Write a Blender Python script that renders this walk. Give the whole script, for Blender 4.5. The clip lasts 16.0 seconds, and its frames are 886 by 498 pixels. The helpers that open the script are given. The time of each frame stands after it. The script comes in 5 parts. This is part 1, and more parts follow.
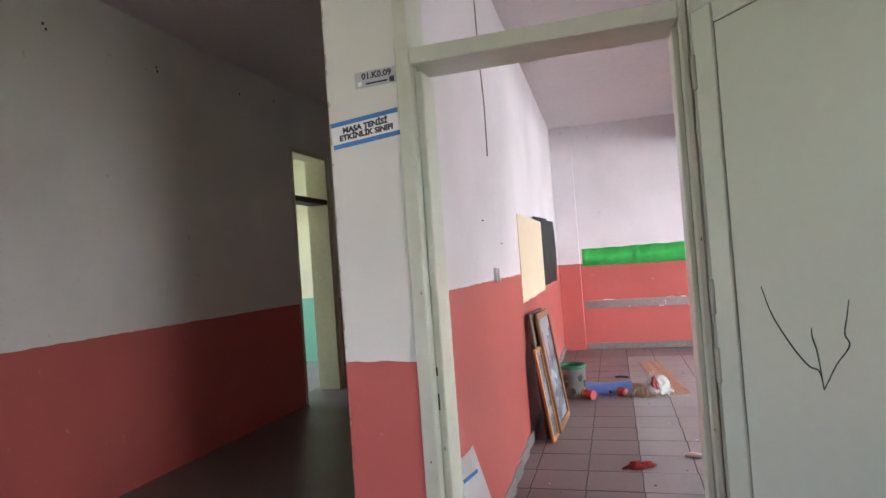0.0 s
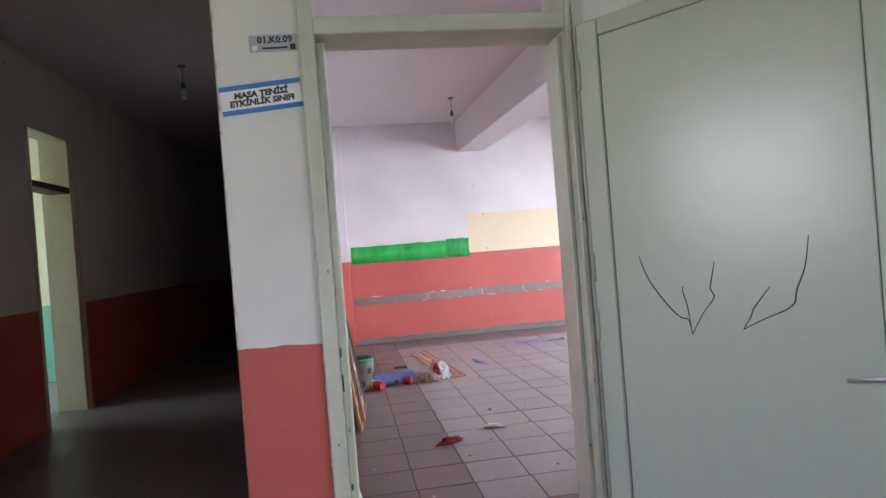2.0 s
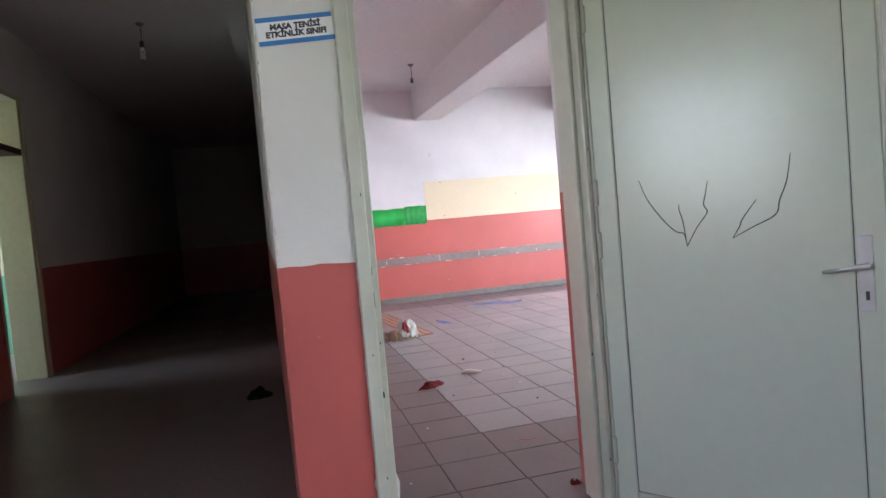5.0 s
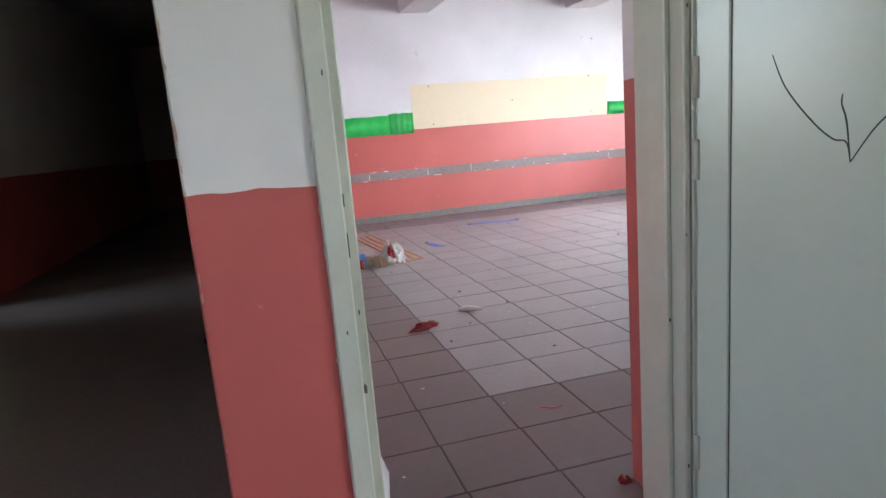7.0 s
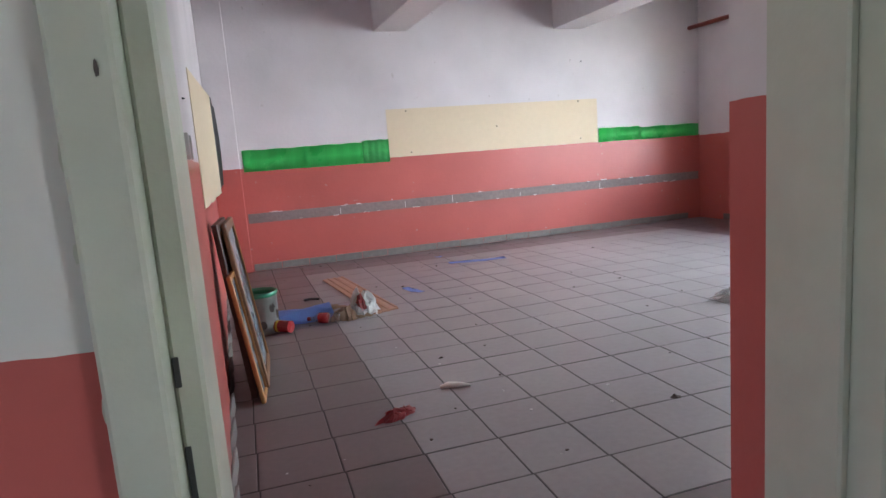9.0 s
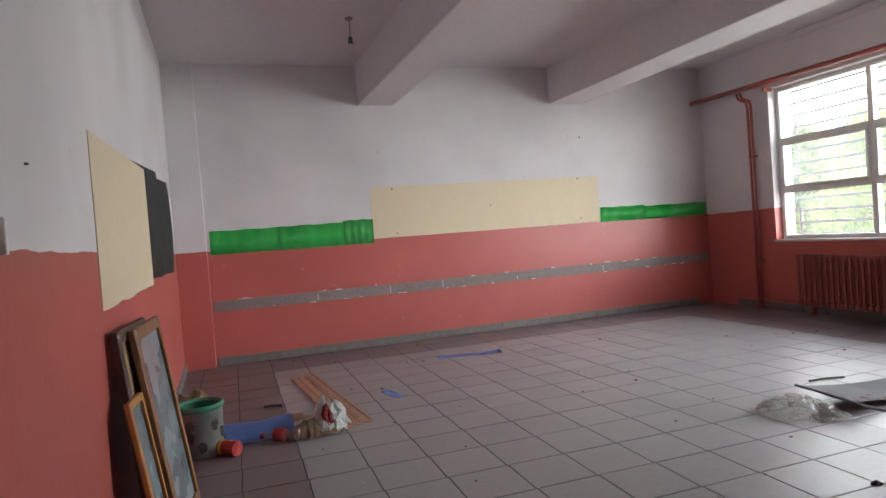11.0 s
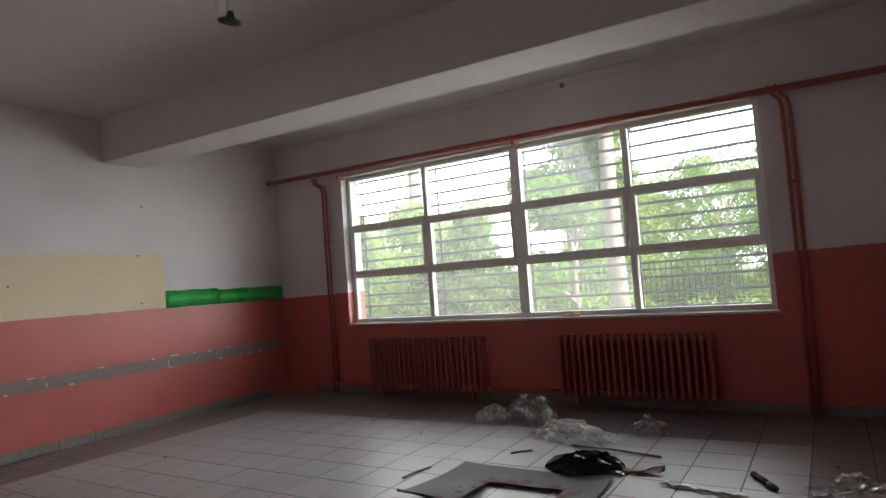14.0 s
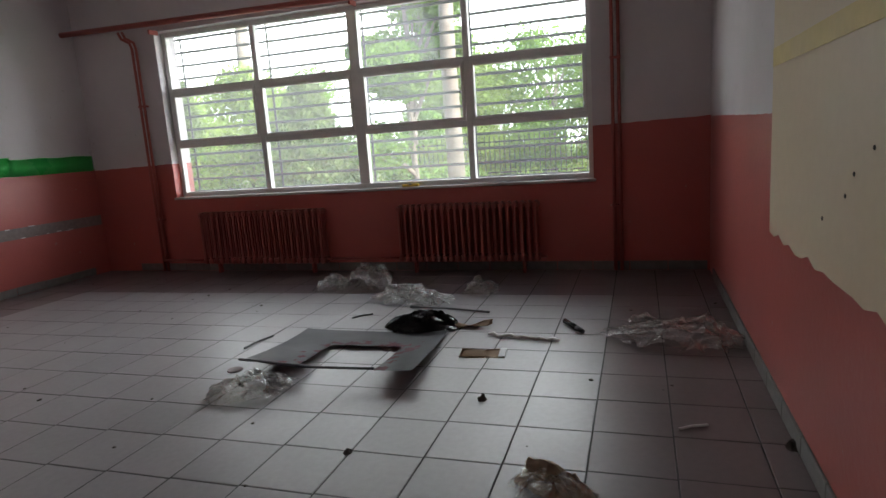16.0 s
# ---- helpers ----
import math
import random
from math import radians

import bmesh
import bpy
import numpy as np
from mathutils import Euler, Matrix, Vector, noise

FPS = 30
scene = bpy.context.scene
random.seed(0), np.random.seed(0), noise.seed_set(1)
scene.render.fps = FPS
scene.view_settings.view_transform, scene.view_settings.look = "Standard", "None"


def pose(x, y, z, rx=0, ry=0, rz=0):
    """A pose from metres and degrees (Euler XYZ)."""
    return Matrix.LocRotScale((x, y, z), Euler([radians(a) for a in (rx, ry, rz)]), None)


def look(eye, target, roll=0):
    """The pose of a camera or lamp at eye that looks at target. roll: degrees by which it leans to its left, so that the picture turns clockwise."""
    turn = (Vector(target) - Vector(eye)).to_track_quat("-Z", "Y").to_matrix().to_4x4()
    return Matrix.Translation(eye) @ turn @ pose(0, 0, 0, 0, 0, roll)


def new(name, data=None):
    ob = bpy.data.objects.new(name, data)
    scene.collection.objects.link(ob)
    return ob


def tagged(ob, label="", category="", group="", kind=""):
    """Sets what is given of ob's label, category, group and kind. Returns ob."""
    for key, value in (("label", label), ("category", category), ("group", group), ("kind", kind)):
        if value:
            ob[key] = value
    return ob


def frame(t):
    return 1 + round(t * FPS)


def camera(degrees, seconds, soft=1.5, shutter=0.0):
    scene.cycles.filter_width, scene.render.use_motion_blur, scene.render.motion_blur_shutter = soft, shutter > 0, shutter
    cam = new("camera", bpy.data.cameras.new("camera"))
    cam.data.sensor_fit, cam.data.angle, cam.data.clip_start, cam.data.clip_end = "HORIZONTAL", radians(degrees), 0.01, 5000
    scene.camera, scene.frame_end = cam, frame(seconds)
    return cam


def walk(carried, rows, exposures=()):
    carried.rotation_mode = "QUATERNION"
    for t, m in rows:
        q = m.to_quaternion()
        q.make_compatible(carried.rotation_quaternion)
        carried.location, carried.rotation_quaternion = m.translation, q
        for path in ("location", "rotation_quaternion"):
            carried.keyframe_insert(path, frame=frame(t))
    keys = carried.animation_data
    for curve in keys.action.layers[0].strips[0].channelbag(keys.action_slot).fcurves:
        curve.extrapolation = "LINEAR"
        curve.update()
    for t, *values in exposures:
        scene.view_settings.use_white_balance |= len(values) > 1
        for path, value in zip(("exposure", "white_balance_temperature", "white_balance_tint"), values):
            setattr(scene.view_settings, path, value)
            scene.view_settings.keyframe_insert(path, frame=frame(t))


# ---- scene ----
cam = camera(72.0, 16.0)
PATH = [
    (0, (0.105, 0.041, 1.407), (-0.469, 1.956, 1.451), -4.2),
    (0.5, (-0.02, -0.004, 1.392), (-0.374, 1.964, 1.41), -4.6),
    (1, (-0.182, 0.09, 1.351), (-0.356, 2.082, 1.344), -4.6),
    (1.5, (-0.301, 0.114, 1.357), (-0.304, 2.114, 1.352), -4.8),
    (2, (-0.476, -0.034, 1.361), (-0.186, 1.945, 1.354), -4.5),
    (2.5, (-0.622, -0.215, 1.359), (-0.243, 1.749, 1.352), -4.8),
    (3, (-0.729, -0.415, 1.301), (-0.349, 1.548, 1.293), -4.9),
    (3.2, (-0.762, -0.451, 1.295), (-0.383, 1.513, 1.279), -4.7),
    (5.3, (-0.815, -0.045, 1.158), (-0.327, 1.891, 1.034), -5.0),
    (5.5, (-0.8, 0.042, 1.142), (-0.316, 1.971, 0.929), -4.8),
    (6, (-0.799, 0.267, 1.164), (-0.313, 2.181, 0.845), -4.8),
    (6.5, (-0.785, 0.411, 1.147), (-0.293, 2.314, 0.779), -4.8),
    (7, (-0.685, 0.654, 1.168), (-0.184, 2.554, 0.794), -4.7),
    (7.5, (-0.63, 0.846, 1.171), (-0.119, 2.745, 0.804), -4.7),
    (8, (-0.626, 1.052, 1.203), (-0.083, 2.941, 0.837), -4.5),
    (8.5, (-0.581, 1.227, 1.206), (-0.011, 3.112, 0.856), -4.3),
    (9, (-0.457, 1.421, 1.221), (0.118, 3.313, 0.918), -4.4),
    (9.2, (-0.427, 1.482, 1.228), (0.153, 3.375, 0.944), -4.1),
    (11.5, (-0.078, 2.307, 1.259), (0.553, 4.205, 1.255), -4.1),
    (12, (-0.02, 2.502, 1.299), (0.828, 4.313, 1.319), -4.1),
    (12.5, (0.064, 2.675, 1.327), (1.147, 4.355, 1.405), -4.4),
    (13, (0.18, 2.78, 1.36), (1.541, 4.235, 1.54), -4.3),
    (13.5, (0.25, 2.854, 1.353), (1.824, 4.063, 1.595), -4.1),
    (14, (0.217, 2.867, 1.325), (1.907, 3.931, 1.424), -4.3),
    (14.5, (0.255, 2.916, 1.303), (2.0, 3.89, 1.228), -4.2),
    (15, (0.265, 2.906, 1.269), (2.043, 3.799, 1.061), -4.1),
    (15.5, (0.255, 2.899, 1.269), (2.066, 3.688, 0.958), -3.9),
    (16, (0.225, 2.87, 1.294), (2.096, 3.485, 0.946), -4.0),
]
EXPOSURES = [(0, 3.4, 6250, 15), (2, 3.25, 5900, 14), (5.3, 3.35, 5880, 11), (6.5, 3.35, 5850, 9), (7.5, 3.05, 5900, 9), (8.5, 2.74, 5950, 9), (9.2, 2.64, 6000, 10), (11.3, 2.12, 6450, 8), (12.5, 1.78, 6550, 7), (14, 1.26, 6550, 7), (16, 1.06, 6400, 7)]
walk(cam, [(t, look(eye, target, roll)) for t, eye, target, roll in PATH], EXPOSURES)

# ---- world and large lights ----
world = bpy.data.worlds.new("sky")
scene.world = world
world.use_nodes = True
wn = world.node_tree.nodes
sky = wn.new("ShaderNodeTexSky")
sky.sky_type = 'NISHITA'
sky.sun_disc = False
sky.sun_elevation = radians(49)
sky.sun_rotation = radians(189.5)
sky.dust_density = 2.5
wn["Background"].inputs[1].default_value = 0.15
world.node_tree.links.new(sky.outputs[0], wn["Background"].inputs[0])

sun = new("sun", bpy.data.lights.new("sun", 'SUN'))
sun.data.energy = 5.0
sun.data.angle = radians(0.8)
sun.data.color = (1.0, 0.95, 0.86)
sun.matrix_world = look((-6, -36, 42), (0, 0, 0))


def window_light(name, eye, target, w, h, watts, color=(0.93, 0.97, 1.0), spread=110):
    """Skylight that enters through an opening."""
    lamp = new(name, bpy.data.lights.new(name, 'AREA'))
    lamp.data.shape, lamp.data.size, lamp.data.size_y = 'RECTANGLE', w, h
    lamp.data.energy, lamp.data.color, lamp.data.spread = watts, color, radians(spread)
    lamp.matrix_world = look(eye, target)
    return lamp


window_light("window_light", (6.5, 5.6, 1.78), (0, 8.0, 1.1), 4.6, 1.75, 24.5, spread=102)
# added lamp at an unseen opening, lights the hall from behind
window_light("hall_added_light", (6.45, -3.6, 1.8), (0, -1.0, 1.2), 2.1, 1.4, 2.0, (1.0, 0.985, 0.95))
window_light("hall_entrance_light", (-3.6, -0.08, 1.8), (0, 0.6, 1.2), 1.5, 1.2, 1.3, (1.0, 0.985, 0.95))
window_light("side_room_light", (-7.7, 6.4, 1.8), (-3, 6.4, 1.0), 2.6, 1.6, 5)


# ---- materials ----
def material(name, base, rough=0.6, metal=0.0, vary=0.12, grain=18.0, blotch=1.6, bump=0.15, bump_scale=60.0, coat=0.0,
             spec=0.5, uneven=0.12):
    """Procedural surface: base colour with blotches and grain, fine relief, uneven roughness."""
    m = bpy.data.materials.new(name)
    m.use_nodes = True
    n, l = m.node_tree.nodes, m.node_tree.links
    b = n["Principled BSDF"]
    b.inputs["Metallic"].default_value = metal
    b.inputs["Coat Weight"].default_value = coat
    b.inputs["Specular IOR Level"].default_value = spec
    co = n.new("ShaderNodeTexCoord")
    big, small = n.new("ShaderNodeTexNoise"), n.new("ShaderNodeTexNoise")
    big.inputs["Scale"].default_value, big.inputs["Detail"].default_value = blotch, 6
    small.inputs["Scale"].default_value, small.inputs["Detail"].default_value = grain, 5
    for t in (big, small):
        l.new(co.outputs["Object"], t.inputs["Vector"])
    add = n.new("ShaderNodeMath")
    add.operation = 'ADD'
    l.new(big.outputs[0], add.inputs[0]), l.new(small.outputs[0], add.inputs[1])
    ramp = n.new("ShaderNodeMapRange")
    ramp.inputs["From Min"].default_value, ramp.inputs["From Max"].default_value = 0.6, 1.4
    ramp.inputs["To Min"].default_value, ramp.inputs["To Max"].default_value = 1 - vary, 1 + vary
    l.new(add.outputs[0], ramp.inputs["Value"])
    mul = n.new("ShaderNodeVectorMath")
    mul.operation = 'SCALE'
    mul.inputs[0].default_value = base
    l.new(ramp.outputs[0], mul.inputs["Scale"])
    l.new(mul.outputs[0], b.inputs["Base Color"])
    rr = n.new("ShaderNodeMapRange")
    rr.inputs["From Min"].default_value, rr.inputs["From Max"].default_value = 0.3, 0.7
    rr.inputs["To Min"].default_value, rr.inputs["To Max"].default_value = max(0.02, rough - uneven), min(1, rough + uneven)
    l.new(big.outputs[0], rr.inputs["Value"]), l.new(rr.outputs[0], b.inputs["Roughness"])
    if bump:
        fine = n.new("ShaderNodeTexNoise")
        fine.inputs["Scale"].default_value, fine.inputs["Detail"].default_value = bump_scale, 4
        l.new(co.outputs["Object"], fine.inputs["Vector"])
        bp = n.new("ShaderNodeBump")
        bp.inputs["Strength"].default_value, bp.inputs["Distance"].default_value = bump, 0.004
        l.new(fine.outputs[0], bp.inputs["Height"]), l.new(bp.outputs[0], b.inputs["Normal"])
    return m


def two_tone(name, upper, lower, height, rough_up=0.75, rough_low=0.38, wobble=0.012, rise=0.0, along="Y"):
    """Wall paint: oil paint below a brushed line, distemper above it, with scuffs, stains and chips."""
    m = material(name, (1, 1, 1), 0.6, vary=0.0, bump=0.35, bump_scale=25)
    n, l = m.node_tree.nodes, m.node_tree.links
    b = n["Principled BSDF"]
    geo = n.new("ShaderNodeNewGeometry")
    sep = n.new("ShaderNodeSeparateXYZ")
    l.new(geo.outputs["Position"], sep.inputs[0])
    edge = n.new("ShaderNodeTexNoise")
    edge.inputs["Scale"].default_value = 9.0
    l.new(geo.outputs["Position"], edge.inputs["Vector"])
    wob = n.new("ShaderNodeMath")
    wob.operation = 'MULTIPLY_ADD'
    wob.inputs[1].default_value, wob.inputs[2].default_value = wobble * 2, height - wobble
    l.new(edge.outputs[0], wob.inputs[0])
    slope = n.new("ShaderNodeMath")
    slope.operation = 'MULTIPLY_ADD'
    slope.inputs[1].default_value = rise
    l.new(sep.outputs[along], slope.inputs[0]), l.new(wob.outputs[0], slope.inputs[2])
    less = n.new("ShaderNodeMath")
    less.operation = 'LESS_THAN'
    l.new(sep.outputs["Z"], less.inputs[0]), l.new(slope.outputs[0], less.inputs[1])
    stain, scuff = n.new("ShaderNodeTexNoise"), n.new("ShaderNodeTexNoise")
    stain.inputs["Scale"].default_value, stain.inputs["Detail"].default_value = 1.1, 7
    scuff.inputs["Scale"].default_value, scuff.inputs["Detail"].default_value = 14, 8
    for t in (stain, scuff):
        l.new(geo.outputs["Position"], t.inputs["Vector"])
    mix = n.new("ShaderNodeMix")
    mix.data_type = 'RGBA'
    mix.inputs["A"].default_value, mix.inputs["B"].default_value = (*upper, 1), (*lower, 1)
    l.new(less.outputs[0], mix.inputs["Factor"])
    s1 = n.new("ShaderNodeMapRange")
    s1.inputs["From Min"].default_value, s1.inputs["From Max"].default_value = 0.3, 0.7
    s1.inputs["To Min"].default_value, s1.inputs["To Max"].default_value = 0.88, 1.06
    l.new(stain.outputs[0], s1.inputs["Value"])
    sc = n.new("ShaderNodeVectorMath")
    sc.operation = 'SCALE'
    l.new(mix.outputs["Result"], sc.inputs[0]), l.new(s1.outputs[0], sc.inputs["Scale"])
    chip = n.new("ShaderNodeMapRange")
    chip.inputs["From Min"].default_value, chip.inputs["From Max"].default_value = 0.70, 0.74
    l.new(scuff.outputs[0], chip.inputs["Value"])
    worn = n.new("ShaderNodeMix")
    worn.data_type = 'RGBA'
    worn.inputs["B"].default_value = (0.42, 0.36, 0.34, 1)
    damp = n.new("ShaderNodeMath")
    damp.operation = 'MULTIPLY'
    damp.inputs[1].default_value = 0.45
    l.new(chip.outputs[0], damp.inputs[0]), l.new(damp.outputs[0], worn.inputs["Factor"])
    l.new(sc.outputs[0], worn.inputs["A"])
    l.new(worn.outputs["Result"], b.inputs["Base Color"])
    rg = n.new("ShaderNodeMapRange")
    rg.inputs["To Min"].default_value, rg.inputs["To Max"].default_value = rough_up, rough_low
    l.new(less.outputs[0], rg.inputs["Value"]), l.new(rg.outputs[0], b.inputs["Roughness"])
    return m


def tile_material(name, base):
    """Glazed floor tile: each piece its own shade, dusty smears, damp shine."""
    m = material(name, base, 0.33, vary=0.10, grain=30, blotch=1.3, bump=0.05, bump_scale=14)
    n, l = m.node_tree.nodes, m.node_tree.links
    b = n["Principled BSDF"]
    info = n.new("ShaderNodeObjectInfo")
    geo = n.new("ShaderNodeNewGeometry")
    add = n.new("ShaderNodeMath")
    l.new(info.outputs["Random"], add.inputs[0]), l.new(geo.outputs["Random Per Island"], add.inputs[1])
    r = n.new("ShaderNodeMapRange")
    r.inputs["From Max"].default_value = 2.0
    r.inputs["To Min"].default_value, r.inputs["To Max"].default_value = 0.91, 1.07
    l.new(add.outputs[0], r.inputs["Value"])
    sc = n.new("ShaderNodeVectorMath")
    sc.operation = 'SCALE'
    old = b.inputs["Base Color"].links[0].from_socket
    l.new(old, sc.inputs[0]), l.new(r.outputs[0], sc.inputs["Scale"])
    l.new(sc.outputs[0], b.inputs["Base Color"])
    for node in list(n):
        if node.type == 'TEX_NOISE':
            for k in list(node.inputs["Vector"].links):
                l.remove(k)
            l.new(geo.outputs["Position"], node.inputs["Vector"])
    for k in list(b.inputs["Roughness"].links):
        l.remove(k)
    b.inputs["Specular IOR Level"].default_value = 0.36
    film = n.new("ShaderNodeTexNoise")
    film.inputs["Scale"].default_value, film.inputs["Detail"].default_value, film.inputs["Distortion"].default_value = 2.2, 9, 0.2
    l.new(geo.outputs["Position"], film.inputs["Vector"])
    ro = n.new("ShaderNodeMapRange")
    ro.inputs["From Min"].default_value, ro.inputs["From Max"].default_value = 0.25, 0.75
    ro.inputs["To Min"].default_value, ro.inputs["To Max"].default_value = 0.34, 0.42
    l.new(film.outputs[0], ro.inputs["Value"]), l.new(ro.outputs[0], b.inputs["Roughness"])
    return m


def clear(name, rough, tint=(1, 1, 1), ior=1.45, thin=0.0, bloom=0.0):
    """Glass or clear plastic film."""
    m = bpy.data.materials.new(name)
    m.use_nodes = True
    n, l = m.node_tree.nodes, m.node_tree.links
    b = n["Principled BSDF"]
    if thin:
        mix, tr = n.new("ShaderNodeMixShader"), n.new("ShaderNodeBsdfTransparent")
        tr.inputs[0].default_value = (*tint, 1)
        mix.inputs[0].default_value = thin
        top = n.new("ShaderNodeBsdfGlossy")
        top.inputs["Roughness"].default_value = rough
        co, wr, bp = n.new("ShaderNodeTexCoord"), n.new("ShaderNodeTexNoise"), n.new("ShaderNodeBump")
        wr.inputs["Scale"].default_value, wr.inputs["Detail"].default_value = 26, 3
        bp.inputs["Strength"].default_value, bp.inputs["Distance"].default_value = (0.9 if rough else 0.0), 0.02
        l.new(co.outputs["Object"], wr.inputs["Vector"]), l.new(wr.outputs[0], bp.inputs["Height"])
        l.new(bp.outputs[0], top.inputs["Normal"])
        # pale translucent layer that imitates bloom, washing out the bright view
        if bloom:
            film, both = n.new("ShaderNodeBsdfTranslucent"), n.new("ShaderNodeMixShader")
            film.inputs[0].default_value = (0.85, 0.85, 0.82, 1)
            both.inputs[0].default_value = bloom
            l.new(tr.outputs[0], both.inputs[1]), l.new(film.outputs[0], both.inputs[2])
            l.new(both.outputs[0], mix.inputs[1])
        else:
            l.new(tr.outputs[0], mix.inputs[1])
        l.new(top.outputs[0], mix.inputs[2])
        l.new(mix.outputs[0], n["Material Output"].inputs[0])
    else:
        b.inputs["Base Color"].default_value = (*tint, 1)
        b.inputs["Transmission Weight"].default_value = 1.0
        b.inputs["Roughness"].default_value, b.inputs["IOR"].default_value = rough, ior
    return m


ROOM_STRIP, HALL_STRIP = 1.243, 1.08
PINK_WHITE = (0.66, 0.61, 0.622)
RED = (0.47, 0.113, 0.097)
M_ROOM = two_tone("room_wall_paint", PINK_WHITE, RED, ROOM_STRIP + 0.0636, rise=-0.007)
M_ROOM_EAST = two_tone("window_wall_paint", PINK_WHITE, RED, 1.398, rise=-0.0187)
M_ROOM_SOUTH = two_tone("door_wall_paint", PINK_WHITE, RED, 1.268, rise=0.0136, along="X")
M_HALL = two_tone("hall_wall_paint", (0.655, 0.637, 0.59), RED, HALL_STRIP)
M_SIDE = two_tone("side_room_paint", (0.75, 0.72, 0.52), (0.2, 0.5, 0.34), 1.0)
M_CEIL = material("ceiling_paint", (0.64, 0.595, 0.595), 0.85, vary=0.07, blotch=0.8, bump=0.3, bump_scale=30)
M_BEIGE = material("old_beige_paint", (0.67, 0.55, 0.385), 0.7, vary=0.035, blotch=1.2, bump=0.3, bump_scale=30)
M_SCREED = material("grey_joint", (0.055, 0.05, 0.05), 0.8, vary=0.3)
M_TILE_LIGHT = tile_material("light_tile", (0.285, 0.264, 0.27))
M_TILE_DARK = tile_material("dark_tile", (0.165, 0.13, 0.13))
M_HALL_FLOOR = material("worn_terrazzo", (0.15, 0.125, 0.115), 0.42, vary=0.3, grain=45, blotch=1.1, bump=0.1)
M_FRAME = material("grey_green_enamel", (0.51, 0.525, 0.435), 0.36, vary=0.1, grain=12, bump=0.35, bump_scale=35)
M_LEAF = material("door_enamel", (0.57, 0.62, 0.52), 0.25, vary=0.03, grain=30, blotch=0.7, bump=0.1, bump_scale=4, uneven=0.03)
M_CREAM = material("cream_enamel", (0.59, 0.54, 0.37), 0.5, vary=0.12)
M_CHROME = material("worn_chrome", (0.55, 0.57, 0.57), 0.38, metal=0.7, vary=0.15)
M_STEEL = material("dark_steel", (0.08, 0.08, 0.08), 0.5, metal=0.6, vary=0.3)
M_INK = material("marker_ink", (0.035, 0.035, 0.035), 0.6, vary=0.1, bump=0)
M_PAPER = material("white_paper", (0.78, 0.78, 0.77), 0.7, vary=0.05)
M_BLUE_PRINT = material("blue_print", (0.05, 0.19, 0.48), 0.5, vary=0.06, bump=0)
M_RED_PRINT = material("dark_red_print", (0.28, 0.03, 0.05), 0.6, vary=0.1, bump=0)
M_GREY_PLATE = material("grey_plate", (0.45, 0.47, 0.5), 0.35, metal=0.3, vary=0.05)
M_GREEN = material("green_paper", (0.10, 0.74, 0.17), 0.3, vary=0.07, grain=5, blotch=2.2, bump=0.2, bump_scale=5)
M_GREEN_FOIL = material("green_foil", (0.16, 0.80, 0.24), 0.16, metal=0.3, vary=0.2, grain=14, bump=0.9, bump_scale=22)
M_RAIL = material("grey_bared_plaster", (0.23, 0.185, 0.18), 0.8, vary=0.25, grain=24, bump=0.6, bump_scale=45)
M_BASE = material("grey_skirting_tile", (0.18, 0.172, 0.165), 0.55, vary=0.22, grain=14)
M_PIPE = material("red_painted_pipe", (0.36, 0.085, 0.07), 0.4, vary=0.12)
M_RAD = material("red_painted_iron", (0.32, 0.082, 0.068), 0.42, vary=0.15)
M_PVC = material("white_window_plastic", (0.78, 0.77, 0.74), 0.4, vary=0.07)
M_SILL = material("sill_stone", (0.5, 0.46, 0.44), 0.45, vary=0.15)
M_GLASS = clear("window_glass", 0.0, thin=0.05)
# the panes carry a pale veil in place of bloom from outdoors
M_BLOOM_GLASS = clear("bloom_window_glass", 0.0, thin=0.04, bloom=0.06)
M_FILM = clear("clear_plastic_film", 0.12, tint=(0.96, 0.96, 0.95), thin=0.24)
M_BARS = material("grey_painted_bars", (0.07, 0.075, 0.075), 0.5, vary=0.15)
M_BLACKBOARD = material("black_board", (0.062, 0.064, 0.068), 0.45, vary=0.2)
M_BLACK_PLASTIC = material("black_plastic", (0.012, 0.012, 0.014), 0.22, vary=0.2)
M_SHEET = material("dark_sheet", (0.055, 0.047, 0.053), 0.45, vary=0.3, grain=9, spec=0.4)
M_RUST = material("reddish_stain", (0.12, 0.03, 0.04), 0.6, vary=0.3, spec=0.2)
M_WOOD = material("brown_wood", (0.22, 0.11, 0.05), 0.45, vary=0.25, grain=30)
M_ORANGE_WOOD = material("orange_wood", (0.48, 0.22, 0.07), 0.45, vary=0.2, grain=30)
M_SLAT = material("pale_wood", (0.50, 0.30, 0.20), 0.55, vary=0.2, grain=35)
M_DARK_WOOD = material("dark_wood", (0.07, 0.04, 0.028), 0.5, vary=0.25)
M_CARD = material("cardboard", (0.34, 0.22, 0.13), 0.8, vary=0.12)
M_FOAM = material("blue_foam", (0.208, 0.325, 0.728), 0.7, vary=0.08)
M_RED_WRAP = material("red_wrapper", (0.36, 0.03, 0.035), 0.3, vary=0.25)
M_YELLOW = material("yellow_print", (0.7, 0.45, 0.03), 0.4, vary=0.1)
M_TIN = material("printed_tin", (0.24, 0.245, 0.23), 0.35, metal=0.35, vary=0.45, grain=7, blotch=6)
M_GREEN_TIN = material("green_enamel", (0.03, 0.20, 0.11), 0.35, vary=0.1)
M_BROWN_PAPER = material("brown_paper", (0.42, 0.30, 0.20), 0.75, vary=0.2)
M_WHITE_PLASTIC = material("white_plastic", (0.68, 0.67, 0.64), 0.35, vary=0.08)
